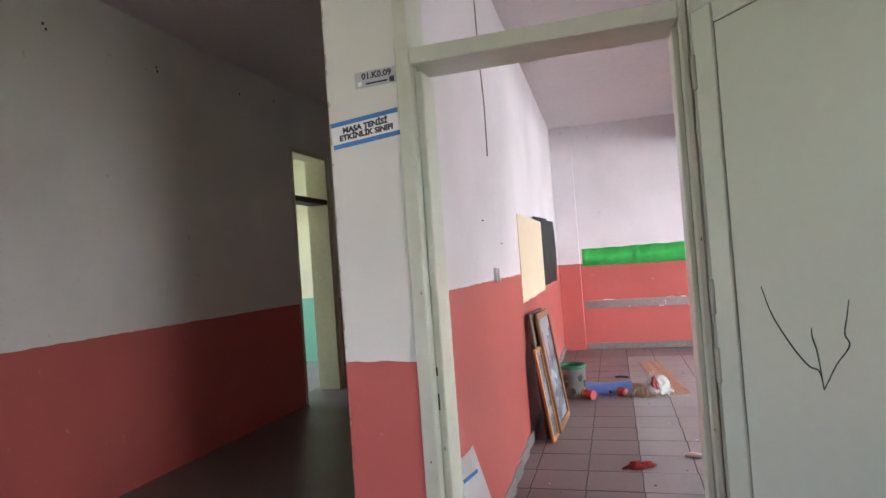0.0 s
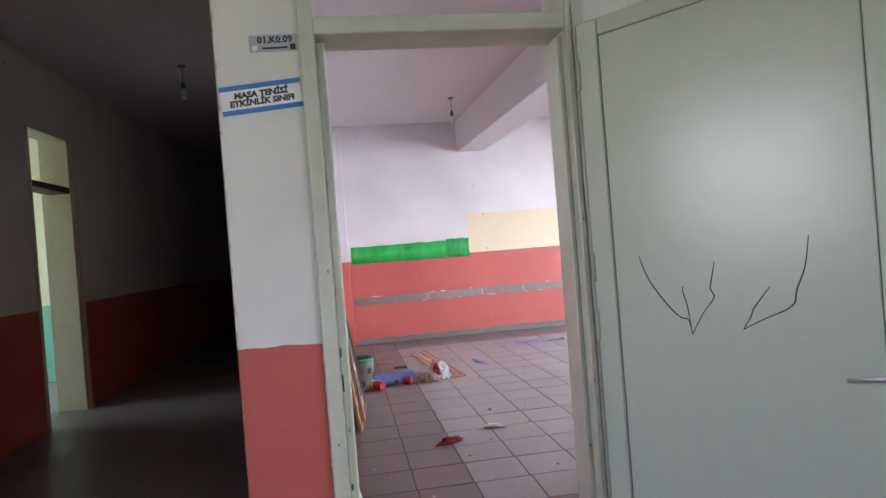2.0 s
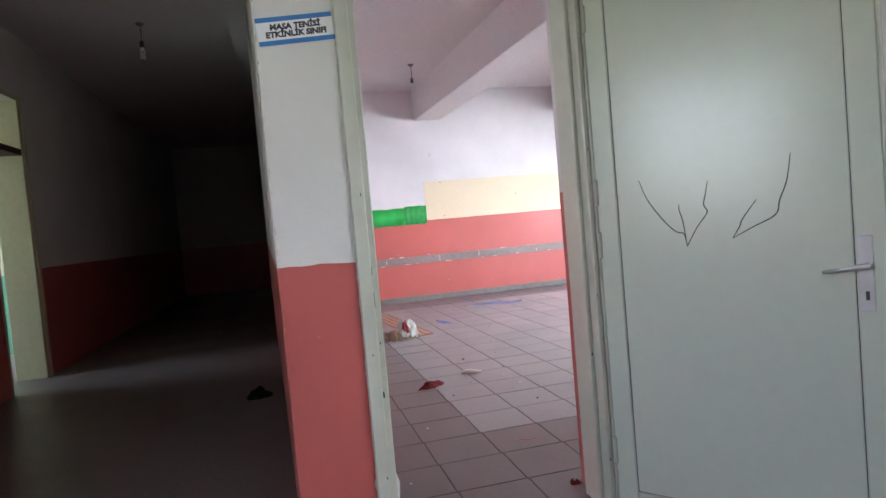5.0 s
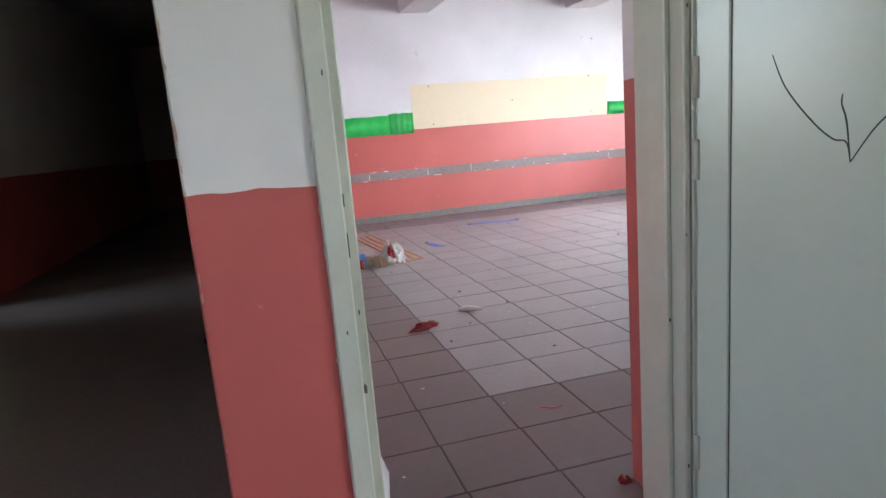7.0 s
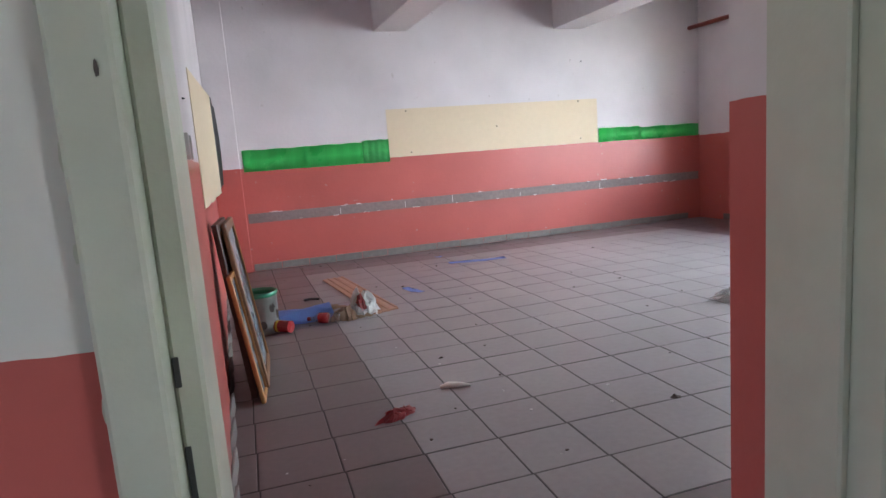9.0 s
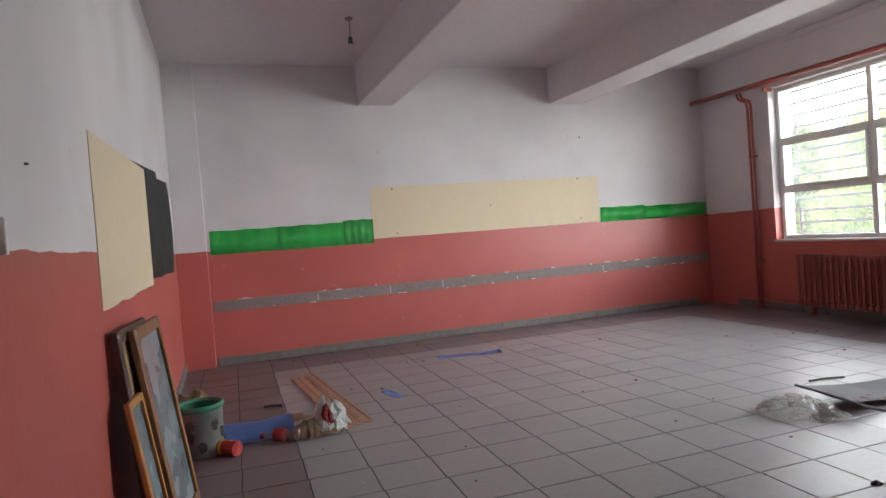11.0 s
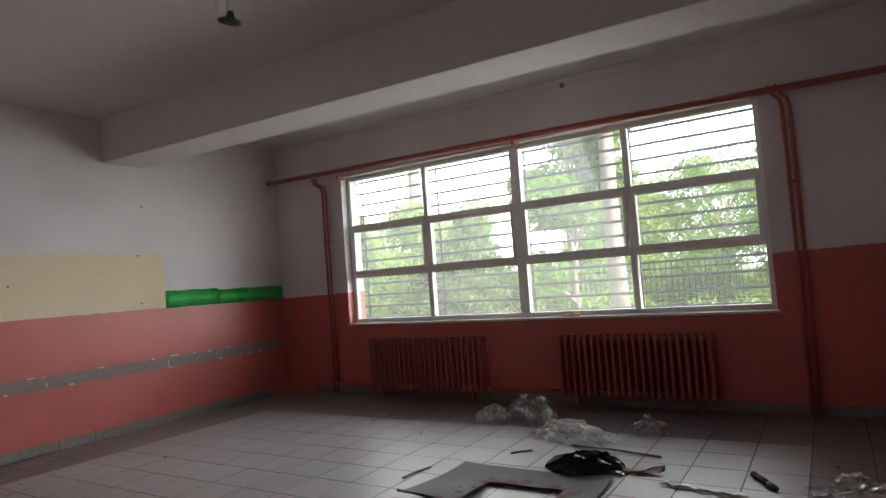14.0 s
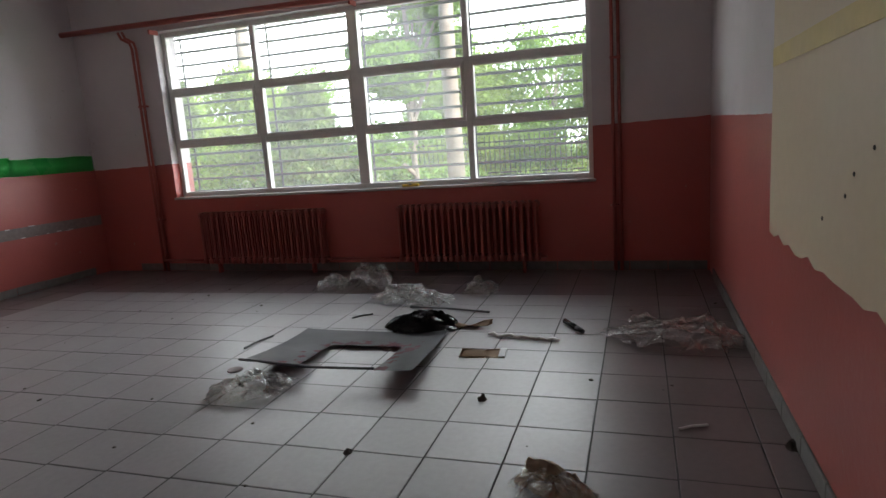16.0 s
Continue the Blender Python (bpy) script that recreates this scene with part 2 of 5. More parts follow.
M_BULB = material("opal_glass", (0.75, 0.74, 0.72), 0.2, vary=0.03, bump=0)
M_PICTURE = material("faded_print", (0.198, 0.231, 0.253), 0.25, vary=0.35, grain=6, blotch=3)
M_DIRT = material("dirt", (0.09, 0.075, 0.065), 0.9, vary=0.3)
M_GRASS = material("grass", (0.10, 0.14, 0.05), 0.9, vary=0.35, blotch=0.4)
M_BARK = material("bark", (0.34, 0.29, 0.25), 0.9, vary=0.35, grain=9, bump=0.8)
M_CONCRETE = material("concrete", (0.42, 0.41, 0.39), 0.85, vary=0.15)


def leaf_material(name, base):
    m = material(name, base, 0.55, vary=0.2, bump=0)
    n, l = m.node_tree.nodes, m.node_tree.links
    b = n["Principled BSDF"]
    geo = n.new("ShaderNodeNewGeometry")
    r = n.new("ShaderNodeMapRange")
    r.inputs["To Min"].default_value, r.inputs["To Max"].default_value = 0.55, 1.5
    l.new(geo.outputs["Random Per Island"], r.inputs["Value"])
    sc = n.new("ShaderNodeVectorMath")
    sc.operation = 'SCALE'
    sc.inputs[0].default_value = base
    l.new(r.outputs[0], sc.inputs["Scale"]), l.new(sc.outputs[0], b.inputs["Base Color"])
    tl, mix = n.new("ShaderNodeBsdfTranslucent"), n.new("ShaderNodeMixShader")
    l.new(sc.outputs[0], tl.inputs[0])
    mix.inputs[0].default_value = 0.45
    l.new(b.outputs[0], mix.inputs[1]), l.new(tl.outputs[0], mix.inputs[2])
    l.new(mix.outputs[0], n["Material Output"].inputs[0])
    return m


M_LEAVES = leaf_material("leaves", (0.21, 0.36, 0.07))
M_LEAVES_PALE = leaf_material("pale_leaves", (0.29, 0.41, 0.10))
M_NEEDLES = leaf_material("needles", (0.22, 0.30, 0.12))


# ---- mesh helpers ----
def mesh_of(bm, mat, smooth=False):
    me = bpy.data.meshes.new("mesh")
    bmesh.ops.recalc_face_normals(bm, faces=bm.faces[:])
    bm.to_mesh(me)
    bm.free()
    for m in (mat if isinstance(mat, (list, tuple)) else [mat]):
        me.materials.append(m)
    if smooth:
        me.polygons.foreach_set("use_smooth", [True] * len(me.polygons))
    return me


def part(name, bm, mat, parent=None, label="", m=None, smooth=False):
    """One mesh object, under a thing or a part where a parent is given."""
    ob = new(name, bm if isinstance(bm, bpy.types.Mesh) else mesh_of(bm, mat, smooth))
    ob.parent = parent
    if m is not None:
        ob.matrix_basis = m
    if label:
        ob["label"] = label
    return ob


def thing(name, m, label, category, group="", kind=""):
    ob = new(name)
    ob.empty_display_size = 0.05
    ob.matrix_basis = m
    return tagged(ob, label, category, group, kind)


def box(x0, y0, z0, x1, y1, z1, bevel=0.0, bm=None, seg=1):
    own = bmesh.new()
    v = bmesh.ops.create_cube(own, size=1)["verts"]
    for p in v:
        p.co = ((x0 + x1) / 2 + p.co.x * (x1 - x0), (y0 + y1) / 2 + p.co.y * (y1 - y0), (z0 + z1) / 2 + p.co.z * (z1 - z0))
    if bevel:
        bmesh.ops.bevel(own, geom=own.edges[:], offset=bevel, segments=seg, affect='EDGES')
    if bm is None:
        return own
    join(bm, own)
    return bm


def join(bm, other):
    me = bpy.data.meshes.new("t")
    other.to_mesh(me)
    other.free()
    bm.from_mesh(me)
    bpy.data.meshes.remove(me)
    return bm


def tube(points, radius, sides=10, bm=None, radii=None):
    """A round bar along points."""
    bm = bm or bmesh.new()
    pts = [Vector(p) for p in points]
    rings = []
    up = Vector((0.13, 0.31, 0.94))
    for i, p in enumerate(pts):
        d = (pts[min(i + 1, len(pts) - 1)] - pts[max(i - 1, 0)]).normalized()
        a = d.cross(up)
        if a.length < 0.05:
            a = d.cross(Vector((1, 0, 0)))
        a.normalize()
        b = d.cross(a)
        r = radii[i] if radii else radius
        rings.append([bm.verts.new(p + r * (a * math.cos(k * math.tau / sides) + b * math.sin(k * math.tau / sides))) for k in range(sides)])
    for r0, r1 in zip(rings, rings[1:]):
        for k in range(sides):
            bm.faces.new((r0[k], r0[(k + 1) % sides], r1[(k + 1) % sides], r1[k]))
    bm.faces.new(rings[0]), bm.faces.new(rings[-1])
    return bm


def lathe(profile, sides=20, bm=None, caps=True):
    """A turned shape from (radius, height) pairs."""
    bm = bm or bmesh.new()
    rings = [[bm.verts.new((r * math.cos(k * math.tau / sides), r * math.sin(k * math.tau / sides), z)) for k in range(sides)] for r, z in profile]
    for r0, r1 in zip(rings, rings[1:]):
        for k in range(sides):
            bm.faces.new((r0[k], r0[(k + 1) % sides], r1[(k + 1) % sides], r1[k]))
    if caps:
        bm.faces.new(rings[0]), bm.faces.new(rings[-1])
    return bm


def crumple(w, d, h, seed, cells=14, fold=1.0):
    """A crumpled sheet that lies on the ground, w by d, up to h high."""
    rng = random.Random(seed)
    off = Vector((rng.uniform(-50, 50), rng.uniform(-50, 50), rng.uniform(-50, 50)))
    bm = bmesh.new()
    grid = []
    for i in range(cells + 1):
        row = []
        for j in range(cells + 1):
            u, v = i / cells * 2 - 1, j / cells * 2 - 1
            r = max(abs(u), abs(v))
            rad = math.hypot(u, v) or 1
            sx, sy = u * r / rad, v * r / rad
            edge = 1 + 0.35 * noise.noise(Vector((math.atan2(v, u) * 1.3, r, 0)) + off)
            n1 = noise.noise(Vector((u * 1.6, v * 1.6, 0)) + off)
            n2 = abs(noise.noise(Vector((u * 4.5, v * 4.5, 3)) + off)) * fold
            n3 = abs(noise.noise(Vector((u * 10, v * 10, 7)) + off)) * fold
            z = h * max(0, 1 - r ** 2.4) * (0.55 + 0.55 * n1) + h * (0.22 * n2 + 0.12 * n3) * (0.4 + 0.6 * (1 - r))
            jx = 0.14 * noise.noise(Vector((u * 4, v * 4, 9)) + off) * fold
            jy = 0.14 * noise.noise(Vector((u * 4, v * 4, 17)) + off) * fold
            row.append(bm.verts.new(((sx * edge + jx) * w / 2, (sy * edge + jy) * d / 2, max(0.003, z))))
        grid.append(row)
    for i in range(cells):
        for j in range(cells):
            bm.faces.new((grid[i][j], grid[i + 1][j], grid[i + 1][j + 1], grid[i][j + 1]))
    lift = min(v.co.z for v in bm.verts)
    for v in bm.verts:
        v.co.z += 0.001 - lift
    bmesh.ops.solidify(bm, geom=bm.faces[:], thickness=-0.0012)
    lift = min(v.co.z for v in bm.verts)
    for v in bm.verts:
        v.co.z += 0.001 - lift
    return bm


def lettering(name, text, size, mat, parent, m, label="", squash=1.0, shear=0.0, bold=0.0):
    """Words as flat raised letters, upright in their own xy plane."""
    cu = bpy.data.curves.new("t", 'FONT')
    cu.body, cu.size, cu.align_x, cu.align_y = text, size, 'CENTER', 'CENTER'
    cu.extrude, cu.resolution_u, cu.shear, cu.offset = 0.0006, 2, shear, bold
    tmp = bpy.data.objects.new("t", cu)
    scene.collection.objects.link(tmp)
    me = bpy.data.meshes.new_from_object(tmp.evaluated_get(bpy.context.evaluated_depsgraph_get()))
    bpy.data.objects.remove(tmp)
    for v in me.vertices:
        v.co.x *= squash
    me.materials.clear()
    me.materials.append(mat)
    return part(name, me, None, parent, label, m)


# ---- the shell ----
XW, YF, YD0, YD1 = 6.0, 9.09, 2.0, 2.28     # window wall, far wall, both faces of the door wall
CEIL, HALL_CEIL = 3.24, 3.4


def left_x(y):
    """The wall between corridor and classroom runs a little off square."""
    return -0.60 - 0.038 * (y - YD1)


def structure(name, bm, mat, label, category, smooth=False):
    return tagged(part(name, bm, mat, smooth=smooth), label, category, "", "structure")


def prism(xy, z0, z1, bm=None):
    bm = bm or bmesh.new()
    lo = [bm.verts.new((x, y, z0)) for x, y in xy]
    hi = [bm.verts.new((x, y, z1)) for x, y in xy]
    bm.faces.new(lo), bm.faces.new(hi)
    for i in range(len(xy)):
        j = (i + 1) % len(xy)
        bm.faces.new((lo[i], lo[j], hi[j], hi[i]))
    return bm


# door wall with the doorway and its transom light
DX0, DX1, DTOP = -0.60, 0.328, 2.78
bm = box(DX1, YD0, 0, XW + 0.3, YD1, HALL_CEIL)
box(DX0, YD0, DTOP, DX1, YD1, HALL_CEIL, bm=bm)
wall_door = structure("wall_south", bm, M_ROOM_SOUTH, "pink-white wall over red oil paint with doorway", "wall")
# its hall face carries the hall's own paint line
bm = box(DX1, YD0 - 0.004, 0, 6.2, YD0 - 0.0005, HALL_CEIL)
box(DX0, YD0 - 0.004, DTOP, DX1, YD0 - 0.0005, HALL_CEIL, bm=bm)
structure("wall_hall_face", bm, M_HALL, "white hall wall over red painted dado", "wall")

# wall between corridor and classroom: its end is the narrow pier beside the door
CX0 = -0.864
def corr_x(y):
    return CX0 - 0.038 * (y - YD0)
D2A, D2B = 10.2, 11.1       # a further doorway down the corridor
bm = prism([(CX0, YD0), (DX0, YD0), (left_x(YD1), YD1), (left_x(YF), YF), (corr_x(YF), YF)], 0, HALL_CEIL)
wall_left = structure("wall_west", bm, M_ROOM, "pink-white wall over red oil paint, scuffed", "wall")
bm = prism([(CX0, YD0 - 0.004), (DX0, YD0 - 0.004), (DX0, YD0 - 0.0005), (CX0, YD0 - 0.0005)], 0, HALL_CEIL)
prism([(CX0 - 0.004, YD0 - 0.004), (CX0 - 0.0005, YD0 - 0.0005), (corr_x(YF) - 0.0005, YF), (corr_x(YF) - 0.004, YF)], 0, HALL_CEIL, bm)
structure("wall_pier_face", bm, M_HALL, "narrow white pier over red painted dado", "wall")
bm = prism([(corr_x(YF), YF + 0.0), (left_x(YF), YF), (left_x(D2A), D2A), (corr_x(D2A), D2A)], 0, HALL_CEIL)
prism([(corr_x(D2B), D2B), (left_x(D2B), D2B), (left_x(15), 15), (corr_x(15), 15)], 0, HALL_CEIL, bm)
prism([(corr_x(D2A), D2A), (left_x(D2A), D2A), (left_x(D2B), D2B), (corr_x(D2B), D2B)], 2.1, HALL_CEIL, bm)
structure("wall_corridor_east", bm, M_HALL, "dim corridor wall, white over red", "wall")

# far wall with its shallow pier in the corner
structure("wall_north", box(left_x(YF) - 0.0, YF, 0, XW + 0.3, YF + 0.25, CEIL + 0.2), M_ROOM, "pink-white wall over red oil paint", "wall")
structure("wall_pier_corner", box(left_x(YF) + 0.001, YF - 0.06, 0, -0.55, YF + 0.01, CEIL, 0.006), M_ROOM, "shallow painted pier in the room corner", "wall")

# window wall
WY0, WY1, WZ0, WZ1 = 3.265, 7.95, 0.84, 2.69
bm = box(XW, YD1, 0, XW + 0.32, YF, WZ0)
box(XW, YD1, WZ1, XW + 0.32, YF, CEIL + 0.2, bm=bm)
box(XW, YD1, WZ0, XW + 0.32, WY0, WZ1, bm=bm)
box(XW, WY1, WZ0, XW + 0.32, YF, WZ1, bm=bm)
structure("wall_east", bm, M_ROOM_EAST, "window wall, pink-white over red oil paint", "wall")

# ceilings and beams
structure("ceiling", box(-1.2, YD1, CEIL, XW + 0.32, YF + 0.25, CEIL + 0.15), M_CEIL, "pinkish white plaster ceiling, dingy", "ceiling")
for bx0, bx1 in ((1.19, 1.61), (3.65, 4.10)):
    lean = 0.047 * (YF - YD1)
    bm = prism([(bx0, YF), (bx1, YF), (bx1 + lean, YD1), (bx0 + lean, YD1)], 2.78, CEIL + 0.01)
    bmesh.ops.bevel(bm, geom=bm.edges[:], offset=0.006, segments=1, affect='EDGES')
    structure("ceiling_beam", bm, M_CEIL, "deep plastered concrete beam across the ceiling", "beam")
structure("ceiling_hall", box(-3.6, -5.4, HALL_CEIL, 6.6, YD0 + 0.1, HALL_CEIL + 0.15), M_CEIL, "off-white hall ceiling", "ceiling")
structure("ceiling_corridor", box(-3.6, YD0 + 0.1, HALL_CEIL, -0.8, 15.3, HALL_CEIL + 0.15), M_CEIL, "off-white corridor ceiling in shade", "ceiling")

# hall and corridor
HX0 = -3.27
C0, C1, CTOP = 5.84, 6.68, 2.77
bm = box(HX0 - 0.25, 0.7, 0, HX0, C0, HALL_CEIL)
box(HX0 - 0.25, -5.2, 0, HX0, -0.85, HALL_CEIL, bm=bm)
box(HX0 - 0.25, -0.85, 2.4, HX0, 0.7, HALL_CEIL, bm=bm)
box(HX0 - 0.25, -0.85, 0, HX0, 0.7, 1.2, bm=bm)
box(HX0 - 0.25, C1, 0, HX0, 15.2, HALL_CEIL, bm=bm)
box(HX0 - 0.25, C0, CTOP, HX0, C1, HALL_CEIL, bm=bm)
structure("wall_corridor_west", bm, M_HALL, "corridor wall, white over dark red dado", "wall")
structure("wall_corridor_end", box(-3.55, 15, 0, -0.9, 15.25, HALL_CEIL), M_HALL, "end wall of the dark corridor", "wall")
structure("wall_hall_south", box(-3.55, -5.2, 0, 6.5, -4.95, HALL_CEIL), M_HALL, "hall wall, white over red dado", "wall")
# unseen east wall; its opening is added to let light into the hall
bm = box(6.2, -4.95, 0, 6.5, YD0, 0.9)
box(6.2, -4.95, 2.7, 6.5, YD0, HALL_CEIL, bm=bm)
box(6.2, -4.95, 0.9, 6.5, -4.7, 2.7, bm=bm)
box(6.2, -2.5, 0.9, 6.5, YD0, 2.7, bm=bm)
structure("wall_hall_east", bm, M_HALL, "unseen hall wall with a window opening added for light", "wall")
structure("floor_hall", box(-3.6, -5.2, -0.12, 6.6, YD0 + 0.12, 0.0), M_HALL_FLOOR, "worn dark brown hall floor, dusty", "floor")
structure("floor_corridor", box(-3.6, YD0 + 0.12, -0.12, -0.75, 15.2, -0.0005), M_HALL_FLOOR, "worn dark corridor floor", "floor")

# the cream and green room across the corridor
bm = box(-8.0, 4.2, 0, -3.55, 4.4, 3.2)
box(-8.0, 8.6, 0, -3.55, 8.8, 3.2, bm=bm)
box(-8.0, 4.4, 0, -7.8, 8.6, 0.9, bm=bm)
box(-8.0, 4.4, 2.6, -7.8, 8.6, 3.2, bm=bm)
box(-8.0, 4.4, 0.9, -7.8, 5.0, 2.6, bm=bm)
box(-8.0, 7.8, 0.9, -7.8, 8.6, 2.6, bm=bm)
structure("wall_side_room", bm, M_SIDE, "cream walls over a green dado", "wall")
structure("ceiling_side_room", box(-8, 4.2, 3.2, -3.55, 8.8, 3.3), M_CEIL, "white ceiling of the side room", "ceiling")
structure("floor_side_room", box(-8, 4.2, -0.12, -3.6, 8.8, 0.0), M_TILE_LIGHT, "pale tiled floor of the side room", "floor")
# the next classroom
bm = box(-0.7, 13.2, 0, 6.0, 13.4, CEIL)
box(5.8, YF + 0.25, 0, 6.0, 13.2, CEIL, bm=bm)
structure("wall_next_room", bm, M_ROOM, "walls of the next classroom", "wall")
structure("ceiling_next_room", box(-1.0, YF + 0.25, CEIL, 6.0, 13.4, CEIL + 0.1), M_CEIL, "white ceiling of the next classroom", "ceiling")
structure("floor_next_room", box(-1.1, YF + 0.02, -0.12, 6.0, 13.4, -0.001), M_TILE_LIGHT, "pale floor of the next classroom", "floor")


# ---- doorway: frame, transom bar, glass ----
def doorway():
    f = tagged(thing("door_frame", pose(0, 0, 0), "chipped grey-green steel door frame with transom", "door frame"), kind="structure")
    y0, y1 = YD0 - 0.02, YD0 + 0.168
    part("jamb", box(-0.5985, y0, 0, -0.549, y1, DTOP, 0.004), M_FRAME, f)
    part("door_stop", box(-0.549, y0 + 0.05, 0, -0.521, y1 - 0.003, 2.072, 0.004), M_FRAME, f)
    part("jamb", box(0.306, y0, 0, 0.3275, y1, DTOP, 0.004), M_FRAME, f)
    part("door_stop", box(0.287, y0 + 0.05, 0, 0.306, y1 - 0.003, 2.072, 0.004), M_FRAME, f)
    part("casing", box(0.3315, y0, 0, 0.372, YD0 - 0.0045, DTOP + 0.04, 0.003), M_FRAME, f)
    part("transom_bar", box(-0.549, y0 + 0.002, 2.084, 0.306, y1 - 0.002, 2.140, 0.004), M_FRAME, f)
    part("head", box(-0.549, y0 + 0.002, DTOP - 0.05, 0.306, y1 - 0.002, DTOP - 0.001, 0.004), M_FRAME, f)
    glass = part("transom_glass", box(-0.549, YD0 + 0.06, 2.140, 0.306, YD0 + 0.064, DTOP - 0.05), M_GLASS, f, "clear transom pane")
    glass.visible_shadow = False
    for z0, z1 in ((0.905, 0.962), (1.022, 1.052)):
        part("strike_hole", box(-0.5475, y0 + 0.0485, z0, -0.5415, y0 + 0.0506, z1, 0.0008), M_INK, f, "dark worn strike hole")
    chips = random.Random(17)
    for x, y, z, w, h in ((-0.541, y0 + 0.05, 0.585, 0.011, 0.030), (-0.560, y0, 0.30, 0.006, 0.012), (-0.536, y0 + 0.05, 0.775, 0.005, 0.014), (-0.572, y0, 0.745, 0.005, 0.011), (-0.563, y0, 1.31, 0.004, 0.018),
                          (0.315, y0, 0.21, 0.007, 0.014), (0.296, y0 + 0.05, 0.62, 0.006, 0.016), (0.318, y0, 1.42, 0.005, 0.012), (0.312, y0, 0.86, 0.004, 0.010)):
        n = 8
        ring = [(w * 0.5 * math.cos(k * math.tau / n) * chips.uniform(0.6, 1.1), h * 0.5 * math.sin(k * math.tau / n) * chips.uniform(0.6, 1.1)) for k in range(n)]
        bm = bmesh.new()
        lo = [bm.verts.new((x + p, y - 0.0012, z + q)) for p, q in ring]
        hi = [bm.verts.new((x + p, y + 0.002, z + q)) for p, q in ring]
        bm.faces.new(lo), bm.faces.new(hi)
        for k in range(n):
            bm.faces.new((lo[k], lo[k - 1], hi[k - 1], hi[k]))
        part("paint_chip", bm, M_DIRT, f, "brown chip in the paint")
    for z in (0.2, 1.0, 1.2, 1.86):
        part("hinge", tube([(0.336, y0 - 0.008, z), (0.336, y0 - 0.008, z + 0.1)], 0.009, 8), M_FRAME, f, smooth=True)


doorway()


def door_leaf():
    d = tagged(thing("door_1", pose(0.35, YD0 - 0.012, 0.012, 0, 0, -52.5), "grey-green enamelled steel door standing open, scribbled on", "door"), kind="structure")
    W, H = 0.9, 2.075
    part("panel", box(0.085, -0.016, 0.085, W - 0.085, 0.016, H - 0.06, 0.002), M_LEAF, d)
    for x0, x1 in ((0.004, 0.082), (W - 0.082, W)):
        part("stile", box(x0, -0.021, 0.0, x1, 0.021, H, 0.004), M_LEAF, d)
    for z0, z1 in ((0.0, 0.082), (H - 0.057, H)):
        part("rail", box(0.083, -0.0205, z0, W - 0.083, 0.0205, z1, 0.004), M_LEAF, d)
    # dark strips laid in the groove round the panel stand in for its shade
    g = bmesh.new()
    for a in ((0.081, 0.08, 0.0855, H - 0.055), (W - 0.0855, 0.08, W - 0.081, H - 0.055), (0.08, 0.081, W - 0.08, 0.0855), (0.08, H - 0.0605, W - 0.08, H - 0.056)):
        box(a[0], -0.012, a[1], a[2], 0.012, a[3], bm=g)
    part("groove", g, M_STEEL, d, "dark strips as shade in the groove round the panel")
    part("edge_strip", box(W, -0.022, 0.0, W + 0.012, 0.022, H, 0.003), M_FRAME, d)
    # lock plate, lever and key hole
    lock = part("lock_plate", box(W - 0.077, -0.0245, 0.80, W - 0.037, -0.0205, 1.03, 0.0015), M_CHROME, d, "worn chrome lock plate")
    part("lever", tube([(W - 0.055, -0.022, 0.94), (W - 0.055, -0.06, 0.94), (W - 0.07, -0.066, 0.94), (W - 0.165, -0.062, 0.925)], 0.008, 10, radii=[0.011, 0.010, 0.009, 0.006]), M_CHROME, lock, "chrome lever handle", smooth=True)
    part("key_hole", box(W - 0.061, -0.0255, 0.835, W - 0.051, -0.024, 0.862), M_INK, lock)
    part("latch", box(W + 0.01, -0.008, 0.93, W + 0.022, 0.008, 0.96, 0.002), M_STEEL, d)
    part("bolt", box(W + 0.01, -0.009, 0.985, W + 0.02, 0.009, 1.02, 0.002), M_STEEL, d)
    part("screw", lathe([(0.006, 0), (0.005, 0.002)], 8), M_INK, d, m=pose(0.06, -0.021, 0.045, 90))
    # marker scribbles
    strokes = ([(.178, 1.281), (.206, 1.205), (.259, 1.127), (.3, 1.085), (.326, 1.076), (.335, 1.032)],
               [(.316, 1.181), (.315, 1.16), (.323, 1.132), (.328, 1.10), (.335, 1.032)],
               [(.335, 1.032), (.372, 1.097), (.408, 1.146), (.399, 1.173), (.407, 1.21), (.416, 1.253)],
               [(.485, 1.052), (.546, 1.085), (.617, 1.122), (.633, 1.172), (.656, 1.232), (.67, 1.315)],
               [(.485, 1.052), (.51, 1.094), (.515, 1.11), (.54, 1.145), (.564, 1.176)])
    for s in strokes:
        s = [(x - 0.008, z) for x, z in s]
        s = [s[0]] + s + [s[-1]]
        pts = []
        for p0, p1, p2, p3 in zip(s, s[1:], s[2:], s[3:]):
            for k in range(6):
                q = k / 6
                x, z = (0.5 * (2 * b + (c - a) * q + (2 * a - 5 * b + 4 * c - e) * q * q + (3 * b - a - 3 * c + e) * q ** 3) for a, b, c, e in zip(p0, p1, p2, p3))
                pts.append((x, -0.0163, z - 0.012))
        pts.append((s[-1][0], -0.0163, s[-1][1] - 0.012))
        part("marker_line", tube(pts, 0.0018, 5, radii=[0.0012 + 0.0009 * math.sin(math.pi * (k + 0.5) / len(pts)) for k in range(len(pts))]), M_INK, d, "black marker scribble")


door_leaf()


